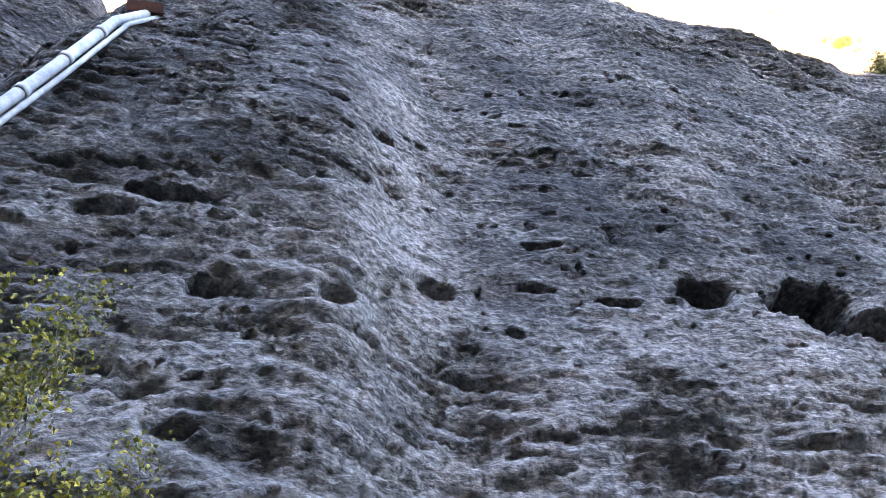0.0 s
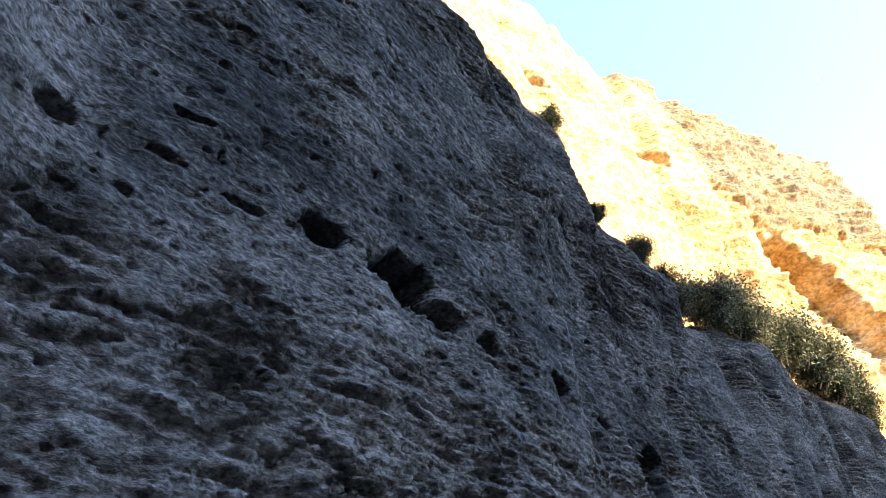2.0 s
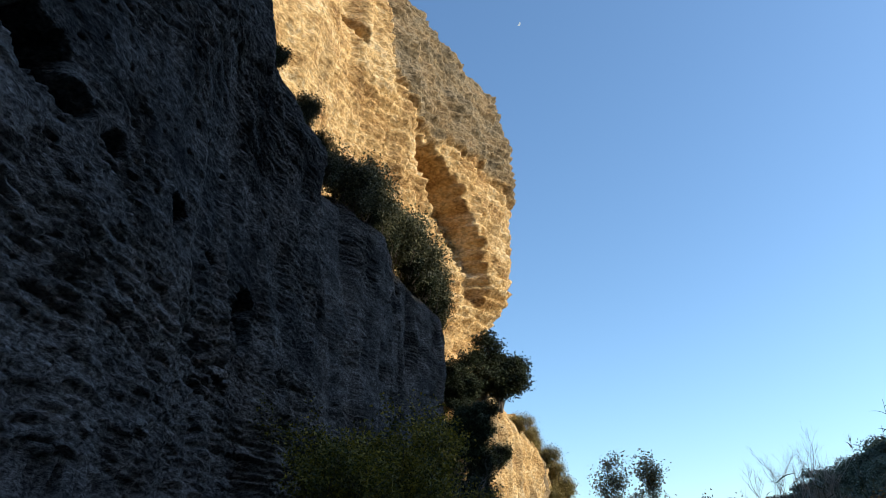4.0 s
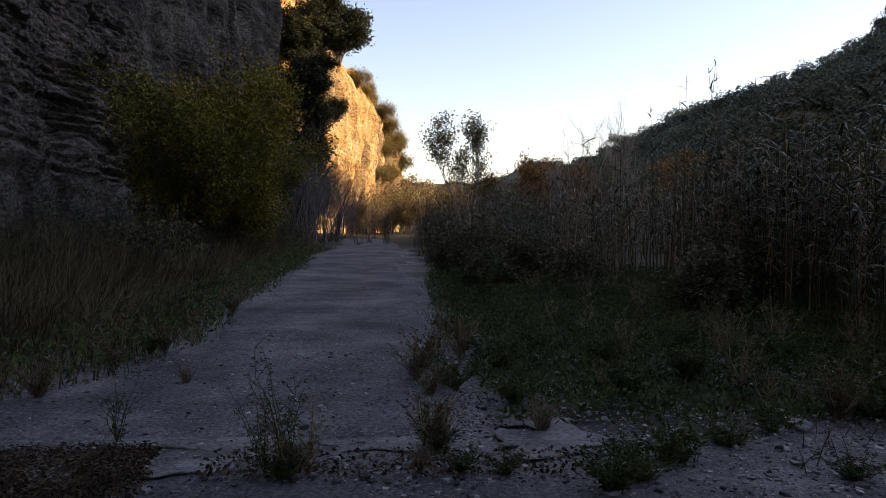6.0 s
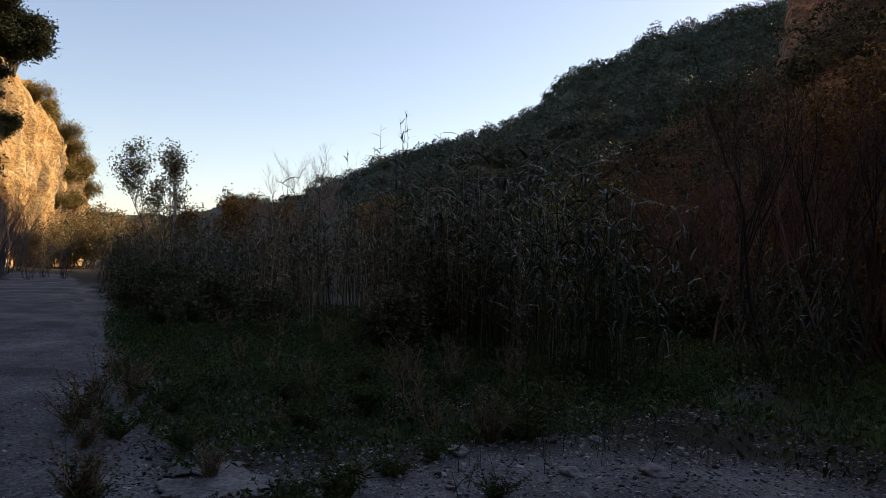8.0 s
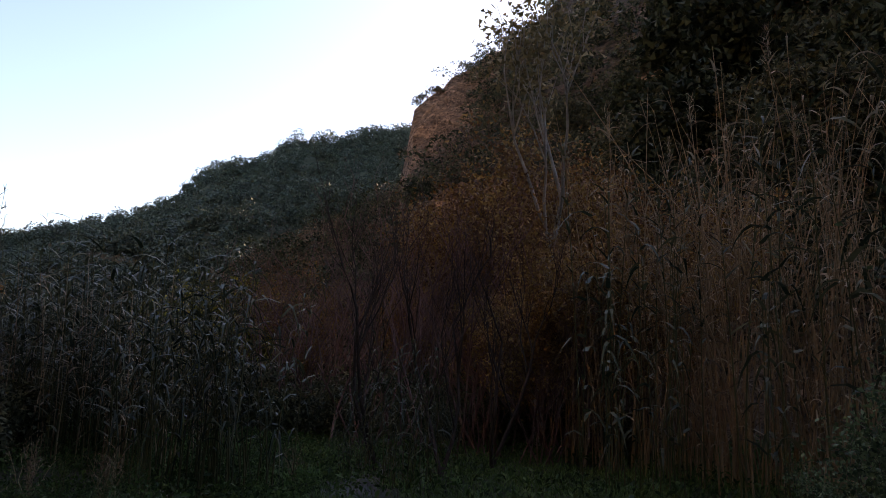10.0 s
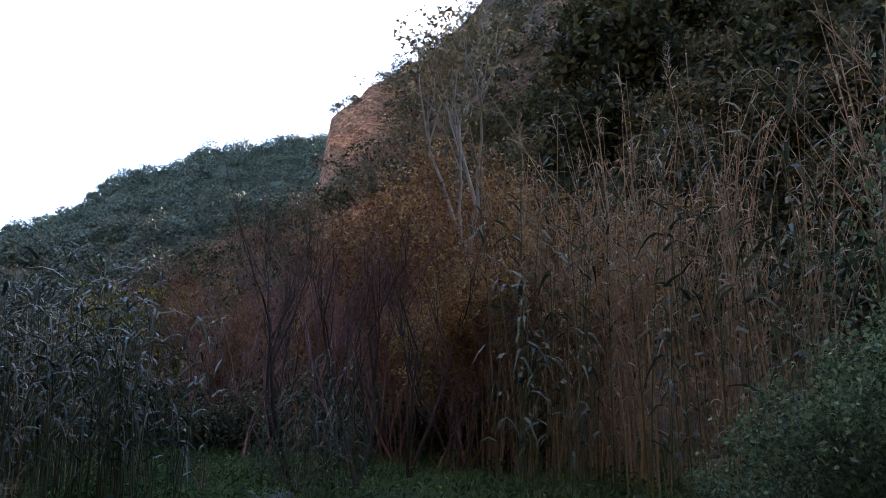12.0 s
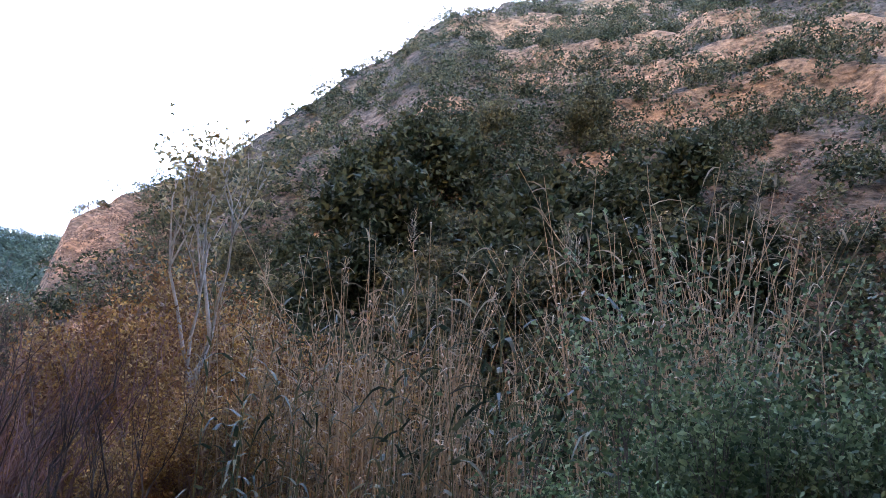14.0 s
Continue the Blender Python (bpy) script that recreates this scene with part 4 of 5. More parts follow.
willow = woody("green_bush", "dense dull-green leafy bush near the path", "shrub", 33, 3.1, BARK, WILLOW_LEAF, per_twig=13, leaf_size=0.038, cloud=0.2, stems=8, spread=0.7, rise=0.9, radius=0.02, levels=3, kids=5, group="green bushes", start=0.12, sides=4)
copies(willow, [(*at_heading(172, 5.4), 0, 0, 0.38), (*at_heading(178, 5.2), 0, 90, 0.56), (*at_heading(184, 5.0), 0, 200, 0.6), (*at_heading(177.5, 6.6), 0, 260, 0.6), (*at_heading(193, 5.2), 0, 150, 0.6)])
airy = woody("green_bush", "tall loose green bush growing among the canes", "shrub", 34, 3.5, BARK, WILLOW_LEAF, per_twig=6, leaf_size=0.039, cloud=0.28, stems=7, spread=0.6, rise=1.0, radius=0.02, levels=3, kids=5, group="green bushes", start=0.2, sides=4)
copies(airy, [(*at_heading(191, 6.6), 0, 0, 1.0), (*at_heading(200, 6.4), 0, 110, 0.95), (*at_heading(185.5, 7.4), 0, 230, 0.85), (*at_heading(208, 6.2), 0, 300, 0.95)])
bramble = woody("bramble", "low dark bramble mound at the field's edge", "shrub", 43, 1.5, BARK, SCRUB_LEAF, per_twig=9, leaf_size=0.06, cloud=0.2, stems=8, spread=1.3, rise=0.35, radius=0.02, levels=2, kids=6, group="brambles", start=0.05, sides=3)
spots = [(13.0, -5.6, 0, 0, 0.9), (14.2, -6.6, 0, 50, 1.0), (17.5, -2.2, 0, 100, 0.8), (19, -3.2, 0, 150, 1.0), (16.5, -4.0, 0, 200, 0.8), (21, -2.2, 0, 250, 1.0), (24, -2.0, 0, 70, 1.0), (27, -2.0, 0, 120, 1.1)]
for k in range(16):
    spots.append((*at_heading(128 + 26 * k / 15, 20 + 4 * rng.uniform()), 0, rng.uniform(0, 360), rng.uniform(0.8, 1.4)))
for k in range(9):
    spots.append((*at_heading(133 + 24 * k / 8, 17.5 + 2.5 * rng.uniform()), 0, rng.uniform(0, 360), rng.uniform(0.6, 1.1)))
for k in range(7):
    spots.append((18 + 4.2 * k, 5.4 + 1.6 * rng.uniform(), 0, rng.uniform(0, 360), rng.uniform(0.8, 1.3)))
copies(bramble, spots)
lime = woody("lime_bush", "yellow-green bush at the hill's foot", "shrub", 35, 4.2, BARK, YELLOW_LEAF, per_twig=10, leaf_size=0.10, cloud=0.35, stems=6, spread=0.8, rise=0.7, radius=0.04, levels=2, kids=6, group="lime bushes", start=0.15)
copies(lime, [(*at_heading(127.5, 30), 0, 0, 1.2), (*at_heading(130.5, 33), 0, 60, 1.0), (*at_heading(124, 27), 0, 120, 0.9), (*at_heading(156, 24), 1, 200, 1.2)])


# hillside scrub, pines and oaks
def on_slope(field, n, rng, low, high, pick=None):
    x, y, z, q = field
    i = rng.integers(0, x.size, n * 6)
    ok = (q.ravel()[i] > low) & (q.ravel()[i] < high)
    if pick is not None:
        ok &= pick(x.ravel()[i], y.ravel()[i])
    i = i[ok][:n]
    return np.stack([x.ravel()[i], y.ravel()[i], z.ravel()[i]], 1)


def clump_cloud(base, size, per, leaf, rng, flat=0.8, loose=0.33):
    """Leaf clouds of uneven bushes, each on its foot."""
    n = len(base)
    P, W = [], []
    for k in range(n):
        lobes = np.clip(rng.normal(size=(4, 3)), -1.6, 1.6) * size[k] * loose
        lobes[:, 2] = np.abs(lobes[:, 2]) * flat
        c = lobes[rng.integers(0, 4, per)]
        d = rng.normal(size=(per, 3))
        d /= np.linalg.norm(d, axis=1, keepdims=True)
        d[:, 2] = np.abs(d[:, 2]) - 0.25
        P.append(base[k] + np.array([0, 0, size[k] * 0.28]) + c + d * size[k] * 0.34 * rng.uniform(0.6, 1.05, (per, 1)))
        W.append(d + rng.normal(size=(per, 3)) * 0.5)
    return leaves(np.concatenate(P), np.concatenate(W), leaf * 1.6, leaf, rng, tri=True)


DULL_RUSSET = leafy("dull_russet_leaves", (0.08, 0.045, 0.032), (0.17, 0.105, 0.07), (0.28, 0.185, 0.12))
rng = np.random.default_rng(91)
head_of = lambda x, y: np.degrees(np.arctan2(x, y)) % 360
seen_side = lambda x, y: (head_of(x, y) > 118) & (head_of(x, y) < 205) & ~((head_of(x, y) > 140.2) & (head_of(x, y) < 146.0) & (np.hypot(x, y) > 60) & (np.hypot(x, y) < 79))
base = on_slope(HILL, 2500, rng, 0.04, 1.02, seen_side)
v, f = clump_cloud(base, rng.uniform(0.9, 3.0, len(base)), 130, 0.17, rng)
tagged(new("hillside_scrub", mesh_of("hillside_scrub", v, f, SCRUB_LEAF)), "grey-green scrub over the steep hillside", "scrub", kind="stuff")
base = on_slope(HILL, 420, rng, 0.1, 1.02, seen_side)
v, f = clump_cloud(base, rng.uniform(1.4, 4.2, len(base)), 150, 0.22, rng)
tagged(new("evergreen_scrub", mesh_of("evergreen_scrub", v, f, OAK_LEAF)), "dark evergreen scrub on the hillside", "scrub", kind="stuff")
dense_side = lambda x, y: (head_of(x, y) > 160) & (head_of(x, y) < 194)
base = on_slope(HILL, 230, rng, 0.02, 0.5, dense_side)
v, f = clump_cloud(base, rng.uniform(3.0, 5.6, len(base)), 300, 0.2, rng)
tagged(new("evergreen_thicket", mesh_of("evergreen_thicket", v, f, OAK_LEAF)), "dense dark evergreen thicket on the lower slope", "scrub", kind="stuff")
brush_side = lambda x, y: (head_of(x, y) > 116) & (head_of(x, y) < 152)
base = on_slope(HILL, 330, rng, 0.0, 0.8, brush_side)
v, f = clump_cloud(base, rng.uniform(1.6, 3.4, len(base)), 260, 0.1, rng, 1.1)
tagged(new("brown_brush", mesh_of("brown_brush", v, f, DULL_RUSSET)), "fine leafless brown brush on the hillside", "scrub", kind="stuff")
base = on_slope(HILL, 130, rng, 0.0, 0.35, seen_side)
v, f = clump_cloud(base, rng.uniform(1.6, 3.6, len(base)), 110, 0.16, rng)
tagged(new("russet_scrub", mesh_of("russet_scrub", v, f, DULL_RUSSET)), "russet brush at the hillside's foot", "scrub", kind="stuff")
in_view = lambda x, y: (np.degrees(np.arctan2(x, y)) % 360 > 100) & (np.degrees(np.arctan2(x, y)) % 360 < 146)
base = on_slope(FAR, 3400, rng, 0.05, 1.03, in_view) - np.array([0, 0, 0.9])
v, f = clump_cloud(base, rng.uniform(4.0, 7.4, len(base)), 150, 0.42, rng, 1.2, 0.17)
tagged(new("pine_wood", mesh_of("pine_wood", v, f, PINE_LEAF)), "dark pine wood on the distant hillside", "wood", kind="stuff")
hill_oak = woody("evergreen_oak", "dark evergreen oak on the steep hillside", "tree", 37, 6.5, BARK, OAK_LEAF, per_twig=8, leaf_size=0.24, cloud=0.5, stems=4, spread=0.95, rise=0.5, radius=0.09, levels=3, kids=5, group="hillside oaks", start=0.12)
HX, HY, HZ, HQ = HILL


def slope_spot(heading, r):
    x, y = at_heading(heading, r)
    i = np.argmin((HX - x) ** 2 + (HY - y) ** 2)
    return x, y, float(HZ.ravel()[i]) - 0.3


copies(hill_oak, [(*slope_spot(h, r), t, s) for h, r, t, s in ((165, 40, 0, 1.3), (168.5, 44, 60, 1.2), (161.5, 37, 120, 1.1), (176, 36, 180, 1.2), (180, 40, 240, 1.2), (184, 34, 300, 1.1), (187, 42, 140, 1.3), (159, 48, 200, 1.0), (163, 52, 150, 1.2), (190, 32, 10, 1.2))])
olive = woody("olive_green_bush", "olive-green bush on the steep hillside", "shrub", 39, 5.0, BARK, SCRUB_LEAF, per_twig=14, leaf_size=0.15, cloud=0.45, stems=4, spread=0.95, rise=0.6, radius=0.07, levels=2, kids=7, group="hillside bushes", start=0.12)
copies(olive, [(*slope_spot(h, r), t, s) for h, r, t, s in ((173.5, 38, 0, 1.3), (171, 35, 60, 1.0), (175, 50, 120, 1.2), (182, 52, 180, 1.2), (157, 40, 240, 0.9), (152, 44, 300, 1.0), (168, 34, 15, 1.2), (170.5, 31, 75, 1.1), (176, 32, 135, 1.2), (179.5, 33, 195, 1.2), (185, 37, 255, 1.2), (164, 33, 315, 1.0), (173, 29, 45, 1.0), (181, 29, 105, 1.1), (154, 52, 30, 1.0))])
pine = woody("umbrella_pine", "lone umbrella pine on the distant ridge", "tree", 41, 9.0, BARK, PINE_LEAF, per_twig=14, leaf_size=0.5, cloud=1.0, stems=1, spread=1.1, rise=0.25, radius=0.25, levels=2, kids=8, group="ridge pines", start=0.8)
i = int(np.argmin((FAR[0] - at_heading(124.8, 270)[0]) ** 2 + (FAR[1] - at_heading(124.8, 270)[1]) ** 2))
zr = float(FAR[2].ravel()[i])
copies(pine, [(*at_heading(124.8, 270), zr, 0, 0.6), (*at_heading(124.2, 272), zr - 2, 80, 0.5)])

# moon in the daylight sky
MOON = bpy.data.materials.new("moonlight")
MOON.use_nodes = True
MOON.node_tree.nodes["Principled BSDF"].inputs["Base Color"].default_value = (0.8, 0.8, 0.8, 1)
MOON.node_tree.nodes["Principled BSDF"].inputs["Emission Color"].default_value = (0.85, 0.9, 1.0, 1)
MOON.node_tree.nodes["Principled BSDF"].inputs["Emission Strength"].default_value = 0.35
ang = np.linspace(-np.pi / 2, np.pi / 2, 17)
outer = np.stack([np.cos(ang), np.sin(ang), 0 * ang], 1) * 12
inner = outer * np.array([0.15, 1, 0])
mv = np.concatenate([outer, inner])
k = np.arange(16)
moon = new("moon", mesh_of("moon", mv, np.stack([k, k + 1, k + 18, k + 17], 1), MOON))
tagged(moon, "small pale half moon in the blue sky", "moon", kind="structure")
mx_, my_ = at_heading(88.9, 4000 * math.cos(radians(41.2)))
moon.matrix_world = look((mx_, my_, 4000 * math.sin(radians(41.2))), (0, 0, 0), 35) @ pose(0, 0, 0, 0, 180, 0)

# grass, herbs, gravel and single weeds
rng = np.random.default_rng(55)


def ground_points(n, x0, x1, y0, y1, rng, gap=0.0, scale=0.5, seed=50):
    p = np.stack([rng.uniform(x0, x1, n), rng.uniform(y0, y1, n)], 1)
    if gap:
        p = p[fbm(p[:, 0] * scale, p[:, 1] * scale, 3, seed) > gap - 0.5]
    return np.column_stack([p, ground_height(p[:, 0], p[:, 1])])


# straw grass on the verge between lane and cliff
p = ground_points(62000, 4.0, 46, 2.2, 9.6, rng)
edge = np.interp(p[:, 0], VERGE_X, VERGE_Y) + 0.1 + 0.55 * fbm(p[:, 0] * 0.5, p[:, 0] * 0 + 3, 4, 21)
keep = p[:, 1] > edge + rng.uniform(-0.15, 0.7, len(p))
p = p[keep]
w = np.column_stack([rng.normal(size=(len(p), 2)) * 0.28 + np.array([0.12, -0.1]), np.ones(len(p))])
tall = 0.35 + 1.75 * smooth_step(0.3, 2.2, p[:, 1] - edge[keep]) * (0.7 + fbm(p[:, 0] / 2, p[:, 1] / 2, 2, 51))
v1, f1 = blades(p, w, tall, 0.02, rng, 0.35, 2)
tagged(new("verge_grass", mesh_of("verge_grass", v1, f1, STRAW)), "tall dry straw-coloured grass on the verge", "grass", kind="stuff")
p = ground_points(26000, 4.0, 40, 2.3, 7.0, rng)
foot_ = np.interp(p[:, 0], VERGE_X, VERGE_Y) + 0.55 * fbm(p[:, 0] * 0.5, p[:, 0] * 0 + 3, 4, 21)
p = p[(p[:, 1] > foot_ - 0.1) & (p[:, 1] < foot_ + 1.3)]
p[:, 2] += rng.uniform(0.05, 0.5, len(p))
v1, f1 = leaves(p, rng.normal(size=(len(p), 3)) + np.array([0, 0, 0.8]), 0.09, 0.04, rng)
tagged(new("verge_herbs", mesh_of("verge_herbs", v1, f1, HERB)), "low green herbs among the dry grass", "herbs", kind="stuff")

# green herb cover on the open ground
p = ground_points(95000, 6.2, 22, -13, -0.5, rng, 0.3, 0.45, 52)
p = p[(p[:, 1] < -0.9 + 0.5 * fbm(p[:, 0], p[:, 0] * 0, 3, 53)) & (p[:, 0] + 0.35 * p[:, 1] > 4.6)]
hump = np.clip(0.10 + 0.35 * fbm(p[:, 0] / 1.5, p[:, 1] / 1.5, 3, 54) + 0.02 * (p[:, 0] - 6), 0.04, 0.6)
p[:, 2] += rng.uniform(0, 1, len(p)) * hump
v1, f1 = leaves(p, rng.normal(size=(len(p), 3)) * 0.8 + np.array([0, 0, 0.9]), 0.075, 0.03, rng)
tagged(new("green_herbs", mesh_of("green_herbs", v1, f1, HERB)), "low green herbs covering the open ground", "herbs", kind="stuff")
p = ground_points(60000, 1, 24, -24, -0.8, rng, 0.34, 0.35, 64)
p = p[(np.hypot(p[:, 0], p[:, 1]) > 7.2) & (p[:, 0] - 0.5 * p[:, 1] > 6.5)]
v1, f1 = blades(p, np.column_stack([rng.normal(size=(len(p), 2)) * 0.5, np.ones(len(p))]), 0.16 + 0.5 * np.clip(fbm(p[:, 0] / 2, p[:, 1] / 2, 2, 65), 0, 1), 0.013, rng, 0.5, 2)
tagged(new("green_grass", mesh_of("green_grass", v1, f1, HERB)), "short green grass on the open ground", "grass", kind="stuff")
p = ground_points(30000, -4, 24, -22, -5.5, rng, 0.3, 0.4, 56)
p = p[(np.hypot(p[:, 0], p[:, 1]) > 7.0)]
p[:, 2] += rng.uniform(0, 0.3, len(p))
v1, f1 = leaves(p, rng.normal(size=(len(p), 3)) * 0.8 + np.array([0, 0, 0.9]), 0.12, 0.045, rng)
tagged(new("field_herbs", mesh_of("field_herbs", v1, f1, HERB)), "green herbs before the cane stands", "herbs", kind="stuff")
p = ground_points(70000, 1, 17, -21, -7.0, rng, 0.22, 0.5, 66)
track = np.abs(p[:, 0] - 8.2 + 0.6 * (p[:, 1] + 9.2)) < 0.45 + 0.3 * fbm(p[:, 0], p[:, 1], 2, 67)
p = p[(np.hypot(p[:, 0], p[:, 1]) > 8.0) & ~(track & (np.abs(p[:, 1] + 9.6) < 2.0))]
v1, f1 = blades(p, np.column_stack([rng.normal(size=(len(p), 2)) * 0.55, np.ones(len(p))]), 0.18 + 0.35 * np.clip(0.3 + fbm(p[:, 0] / 1.2, p[:, 1] / 1.2, 3, 68), 0, 1), 0.016, rng, 0.55, 2)
tagged(new("meadow_grass", mesh_of("meadow_grass", v1, f1, MEADOW)), "lush green grass before the shrubs", "grass", kind="stuff")
p = ground_points(5000, 5, 24, -14, -0.6, rng, 0.5, 0.4, 57)
v1, f1 = blades(p, np.column_stack([rng.normal(size=(len(p), 2)) * 0.4, np.ones(len(p))]), 0.42, 0.008, rng, 0.4, 3)
tagged(new("thin_grass", mesh_of("thin_grass", v1, f1, STRAW)), "thin dry grass among the green herbs", "grass", kind="stuff")

# gravel
STONE = material("pale_gravel", [(0.2, (0.05, 0.05, 0.055)), (0.5, (0.22, 0.22, 0.228)), (0.8, (0.50, 0.50, 0.49))], fine=14, coarse=1.5, bump=0.4, island=0.7)
box = np.array([(x, y, z) for z in (-0.5, 0.5) for y in (-1, 1) for x in (-1, 1)], float)
box_faces = np.array([(4, 5, 7, 6), (0, 1, 5, 4), (2, 6, 7, 3), (0, 4, 6, 2), (1, 3, 7, 5)])
p = np.concatenate([ground_points(36000, 2.5, 9.5, -7, 3.5, rng, 0.3, 0.7, 58), ground_points(2500, 9, 22, -1.5, 4.2, rng, 0.5, 0.7, 59)])
size = np.clip(rng.lognormal(-4.9, 0.6, len(p)), 0.003, 0.036)
on_lane = (p[:, 0] > 5.5) & (p[:, 1] > -0.2) & (p[:, 1] < 3.7)
thin_out = ~on_lane | (rng.uniform(size=len(p)) < 0.22)
p, size, on_lane = p[thin_out], size[thin_out], on_lane[thin_out]
n = len(p)
V = (box[None] * rng.uniform(0.3, 1.15, (n, 8, 1)) * size[:, None, None] * rng.uniform(0.6, 1.3, (n, 1, 3)))
t = rng.uniform(0, 6.28, n)
V = np.stack([V[..., 0] * np.cos(t)[:, None] - V[..., 1] * np.sin(t)[:, None], V[..., 0] * np.sin(t)[:, None] + V[..., 1] * np.cos(t)[:, None], V[..., 2]], -1)
p[:, 2] = np.where(on_lane, 0.035, p[:, 2])
V = V + p[:, None] + np.array([0, 0, 1]) * size[:, None, None] * 0.3
F = (np.arange(n)[:, None, None] * 8 + box_faces[None]).reshape(-1, 4)
tagged(new("gravel", mesh_of("gravel", V.reshape(-1, 3), F, STONE)), "loose pale gravel on the ground", "gravel", kind="stuff")


def stone(label, x, y, size, seed):
    bm = bmesh.new()
    bmesh.ops.create_icosphere(bm, subdivisions=3, radius=1)
    for v in bm.verts:
        c = v.co.copy()
        k = 1 + 0.35 * noise.noise(c * 1.3 + Vector((seed, 0, 0))) + 0.1 * noise.noise(c * 4 + Vector((seed, 0, 0)))
        v.co = Vector((c.x * k * size, c.y * k * size * 0.8, max(c.z * k, -0.4) * size * 0.55))
    me = bpy.data.meshes.new("stone")
    bm.to_mesh(me)
    bm.free()
    me.materials.append(STONE)
    ob = tagged(new("stone", me), label, "stone", "loose stones")
    ob.location = (x, y, float(ground_height(np.array(x), np.array(y))) + size * 0.15)
    return ob


for k, (x, y, s) in enumerate(((5.95, -3.15, 0.1), (5.9, -2.95, 0.07), (5.2, -3.75, 0.10), (6.4, -1.75, 0.05), (4.6, -3.4, 0.08), (5.0, -4.4, 0.12), (7.5, -4.6, 0.13), (4.4, -2.2, 0.06), (8.0, -5.1, 0.1), (6.0, -4.6, 0.07), (3.9, -3.9, 0.1))):
    stone("rounded pale stone lying on the gravel", x, y, s, k)

# broken edge of an older slab across the near end of the lane
for k, (x, y, lx, ly, turn) in enumerate(((5.88, 1.25, 0.17, 0.62, 2), (5.85, 0.1, 0.2, 0.42, -3), (5.72, -1.12, 0.34, 0.36, 12), (6.35, -1.2, 0.22, 0.3, -15), (5.25, 1.35, 0.16, 0.3, 10), (5.32, 2.1, 0.2, 0.3, 25))):
    a = np.linspace(0, 2 * np.pi, 28, endpoint=False)
    rad = 1 + 0.7 * (value_noise(a * 2.2, a * 0 + k, 3) + value_noise(a * 5, a * 0 + k, 4) * 0.5)
    rim = np.stack([np.clip(np.cos(a) * 1.3, -1, 1) * lx * rad, np.clip(np.sin(a) * 1.3, -1, 1) * ly * rad], 1)
    bm = bmesh.new()
    up = [bm.verts.new((px, py, 0.008)) for px, py in rim * 0.96]
    lo = [bm.verts.new((px, py, 0.0)) for px, py in rim]
    bm.faces.new(up)
    for i in range(28):
        bm.faces.new((lo[i], lo[(i + 1) % 28], up[(i + 1) % 28], up[i]))
    me = bpy.data.meshes.new("slab")
    bm.to_mesh(me)
    bm.free()
    me.materials.append(SLAB)
    slab = tagged(new("concrete_slab", me), "broken pale concrete slab flush with the ground", "slab", "broken slabs")
    slab.matrix_basis = pose(x, y, float(ground_height(np.array(x), np.array(y))) + 0.016, 0, 0, turn)


# weeds
def weed(name, label, seed, height, stems, leaf_mat, leaf_size, per=26, spread=0.5, group="weeds", stem_mat=None):
    rng = np.random.default_rng(seed)
    top = tagged(new(name), label, "weed", group)
    lines, P, W = [], [], []
    for s in range(stems):
        a = rng.uniform(0, 2 * np.pi)
        lean = spread * rng.uniform(0.2, 1.0)
        h = height * rng.uniform(0.5, 1.05)
        u = np.linspace(0, 1, 6)
        pts = np.stack([math.cos(a) * lean * h * u ** 1.3, math.sin(a) * lean * h * u ** 1.3, h * u - 0.02], 1) + rng.normal(size=(6, 3)) * 0.012
        lines.append((pts, np.linspace(0.006, 0.0015, 6)))
        for q in range(per):
            t = rng.uniform(0.12, 1.0)
            i = min(int(t * 5), 4)
            c = pts[i] + (pts[i + 1] - pts[i]) * (t * 5 - i)
            b = rng.uniform(0, 2 * np.pi)
            if q % 6 == 0:
                e = c + np.array([math.cos(b) * 0.16 * h, math.sin(b) * 0.16 * h, 0.12 * h])
                lines.append((np.array([c, (c + e) / 2 + np.array([0, 0, 0.01]), e]), np.array([0.003, 0.002, 0.001])))
                for z in range(5):
                    P.append(c + (e - c) * rng.uniform(0.3, 1))
                    W.append(rng.normal(size=3) + np.array([0, 0, 0.5]))
            P.append(c)
            W.append((math.cos(b), math.sin(b), 0.4))
    v, f = tubes(lines, 3)
    part("stalk", mesh_of("stalk", v, f, stem_mat or GREEN_STEM), top)
    v, f = leaves(np.array(P), np.array(W), leaf_size, leaf_size * 0.35, rng)
    part("foliage", mesh_of("foliage", v, f, leaf_mat), top)
    return top


tall_weed = weed("fleabane_weed", "tall thin green weed growing through the gravel", 61, 0.9, 9, HERB, 0.034)
copies(tall_weed, [(5.1, 0.62, 0, 0, 0.95), (5.2, 0.78, 0, 60, 0.7), (5.75, -0.25, 0, 250, 0.6), (5.9, 1.95, 0, 160, 0.62), (7.0, -3.4, 0, 60, 0.8), (8.3, -2.4, 0, 120, 0.7), (7.7, -4.8, 0, 190, 0.9), (8.6, -0.5, 0.02, 260, 0.7)])
dry_weed = weed("dry_weed", "dried brown weed on the gravel", 63, 0.75, 10, DRY_LEAF, 0.028, stem_mat=DRY_STEM)
copies(dry_weed, [(5.15, 0.5, 0, 0, 0.75), (5.65, -0.38, 0, 50, 0.7), (7.8, 2.0, 0.03, 110, 0.4), (6.0, -1.12, 0, 170, 0.55), (13.3, 2.7, 0.03, 290, 0.7), (9.9, 2.5, 0.02, 20, 0.6), (6.6, -3.2, 0, 80, 0.7), (7.4, -2.0, 0, 140, 0.6), (11.5, -0.7, 0, 200, 0.8)])
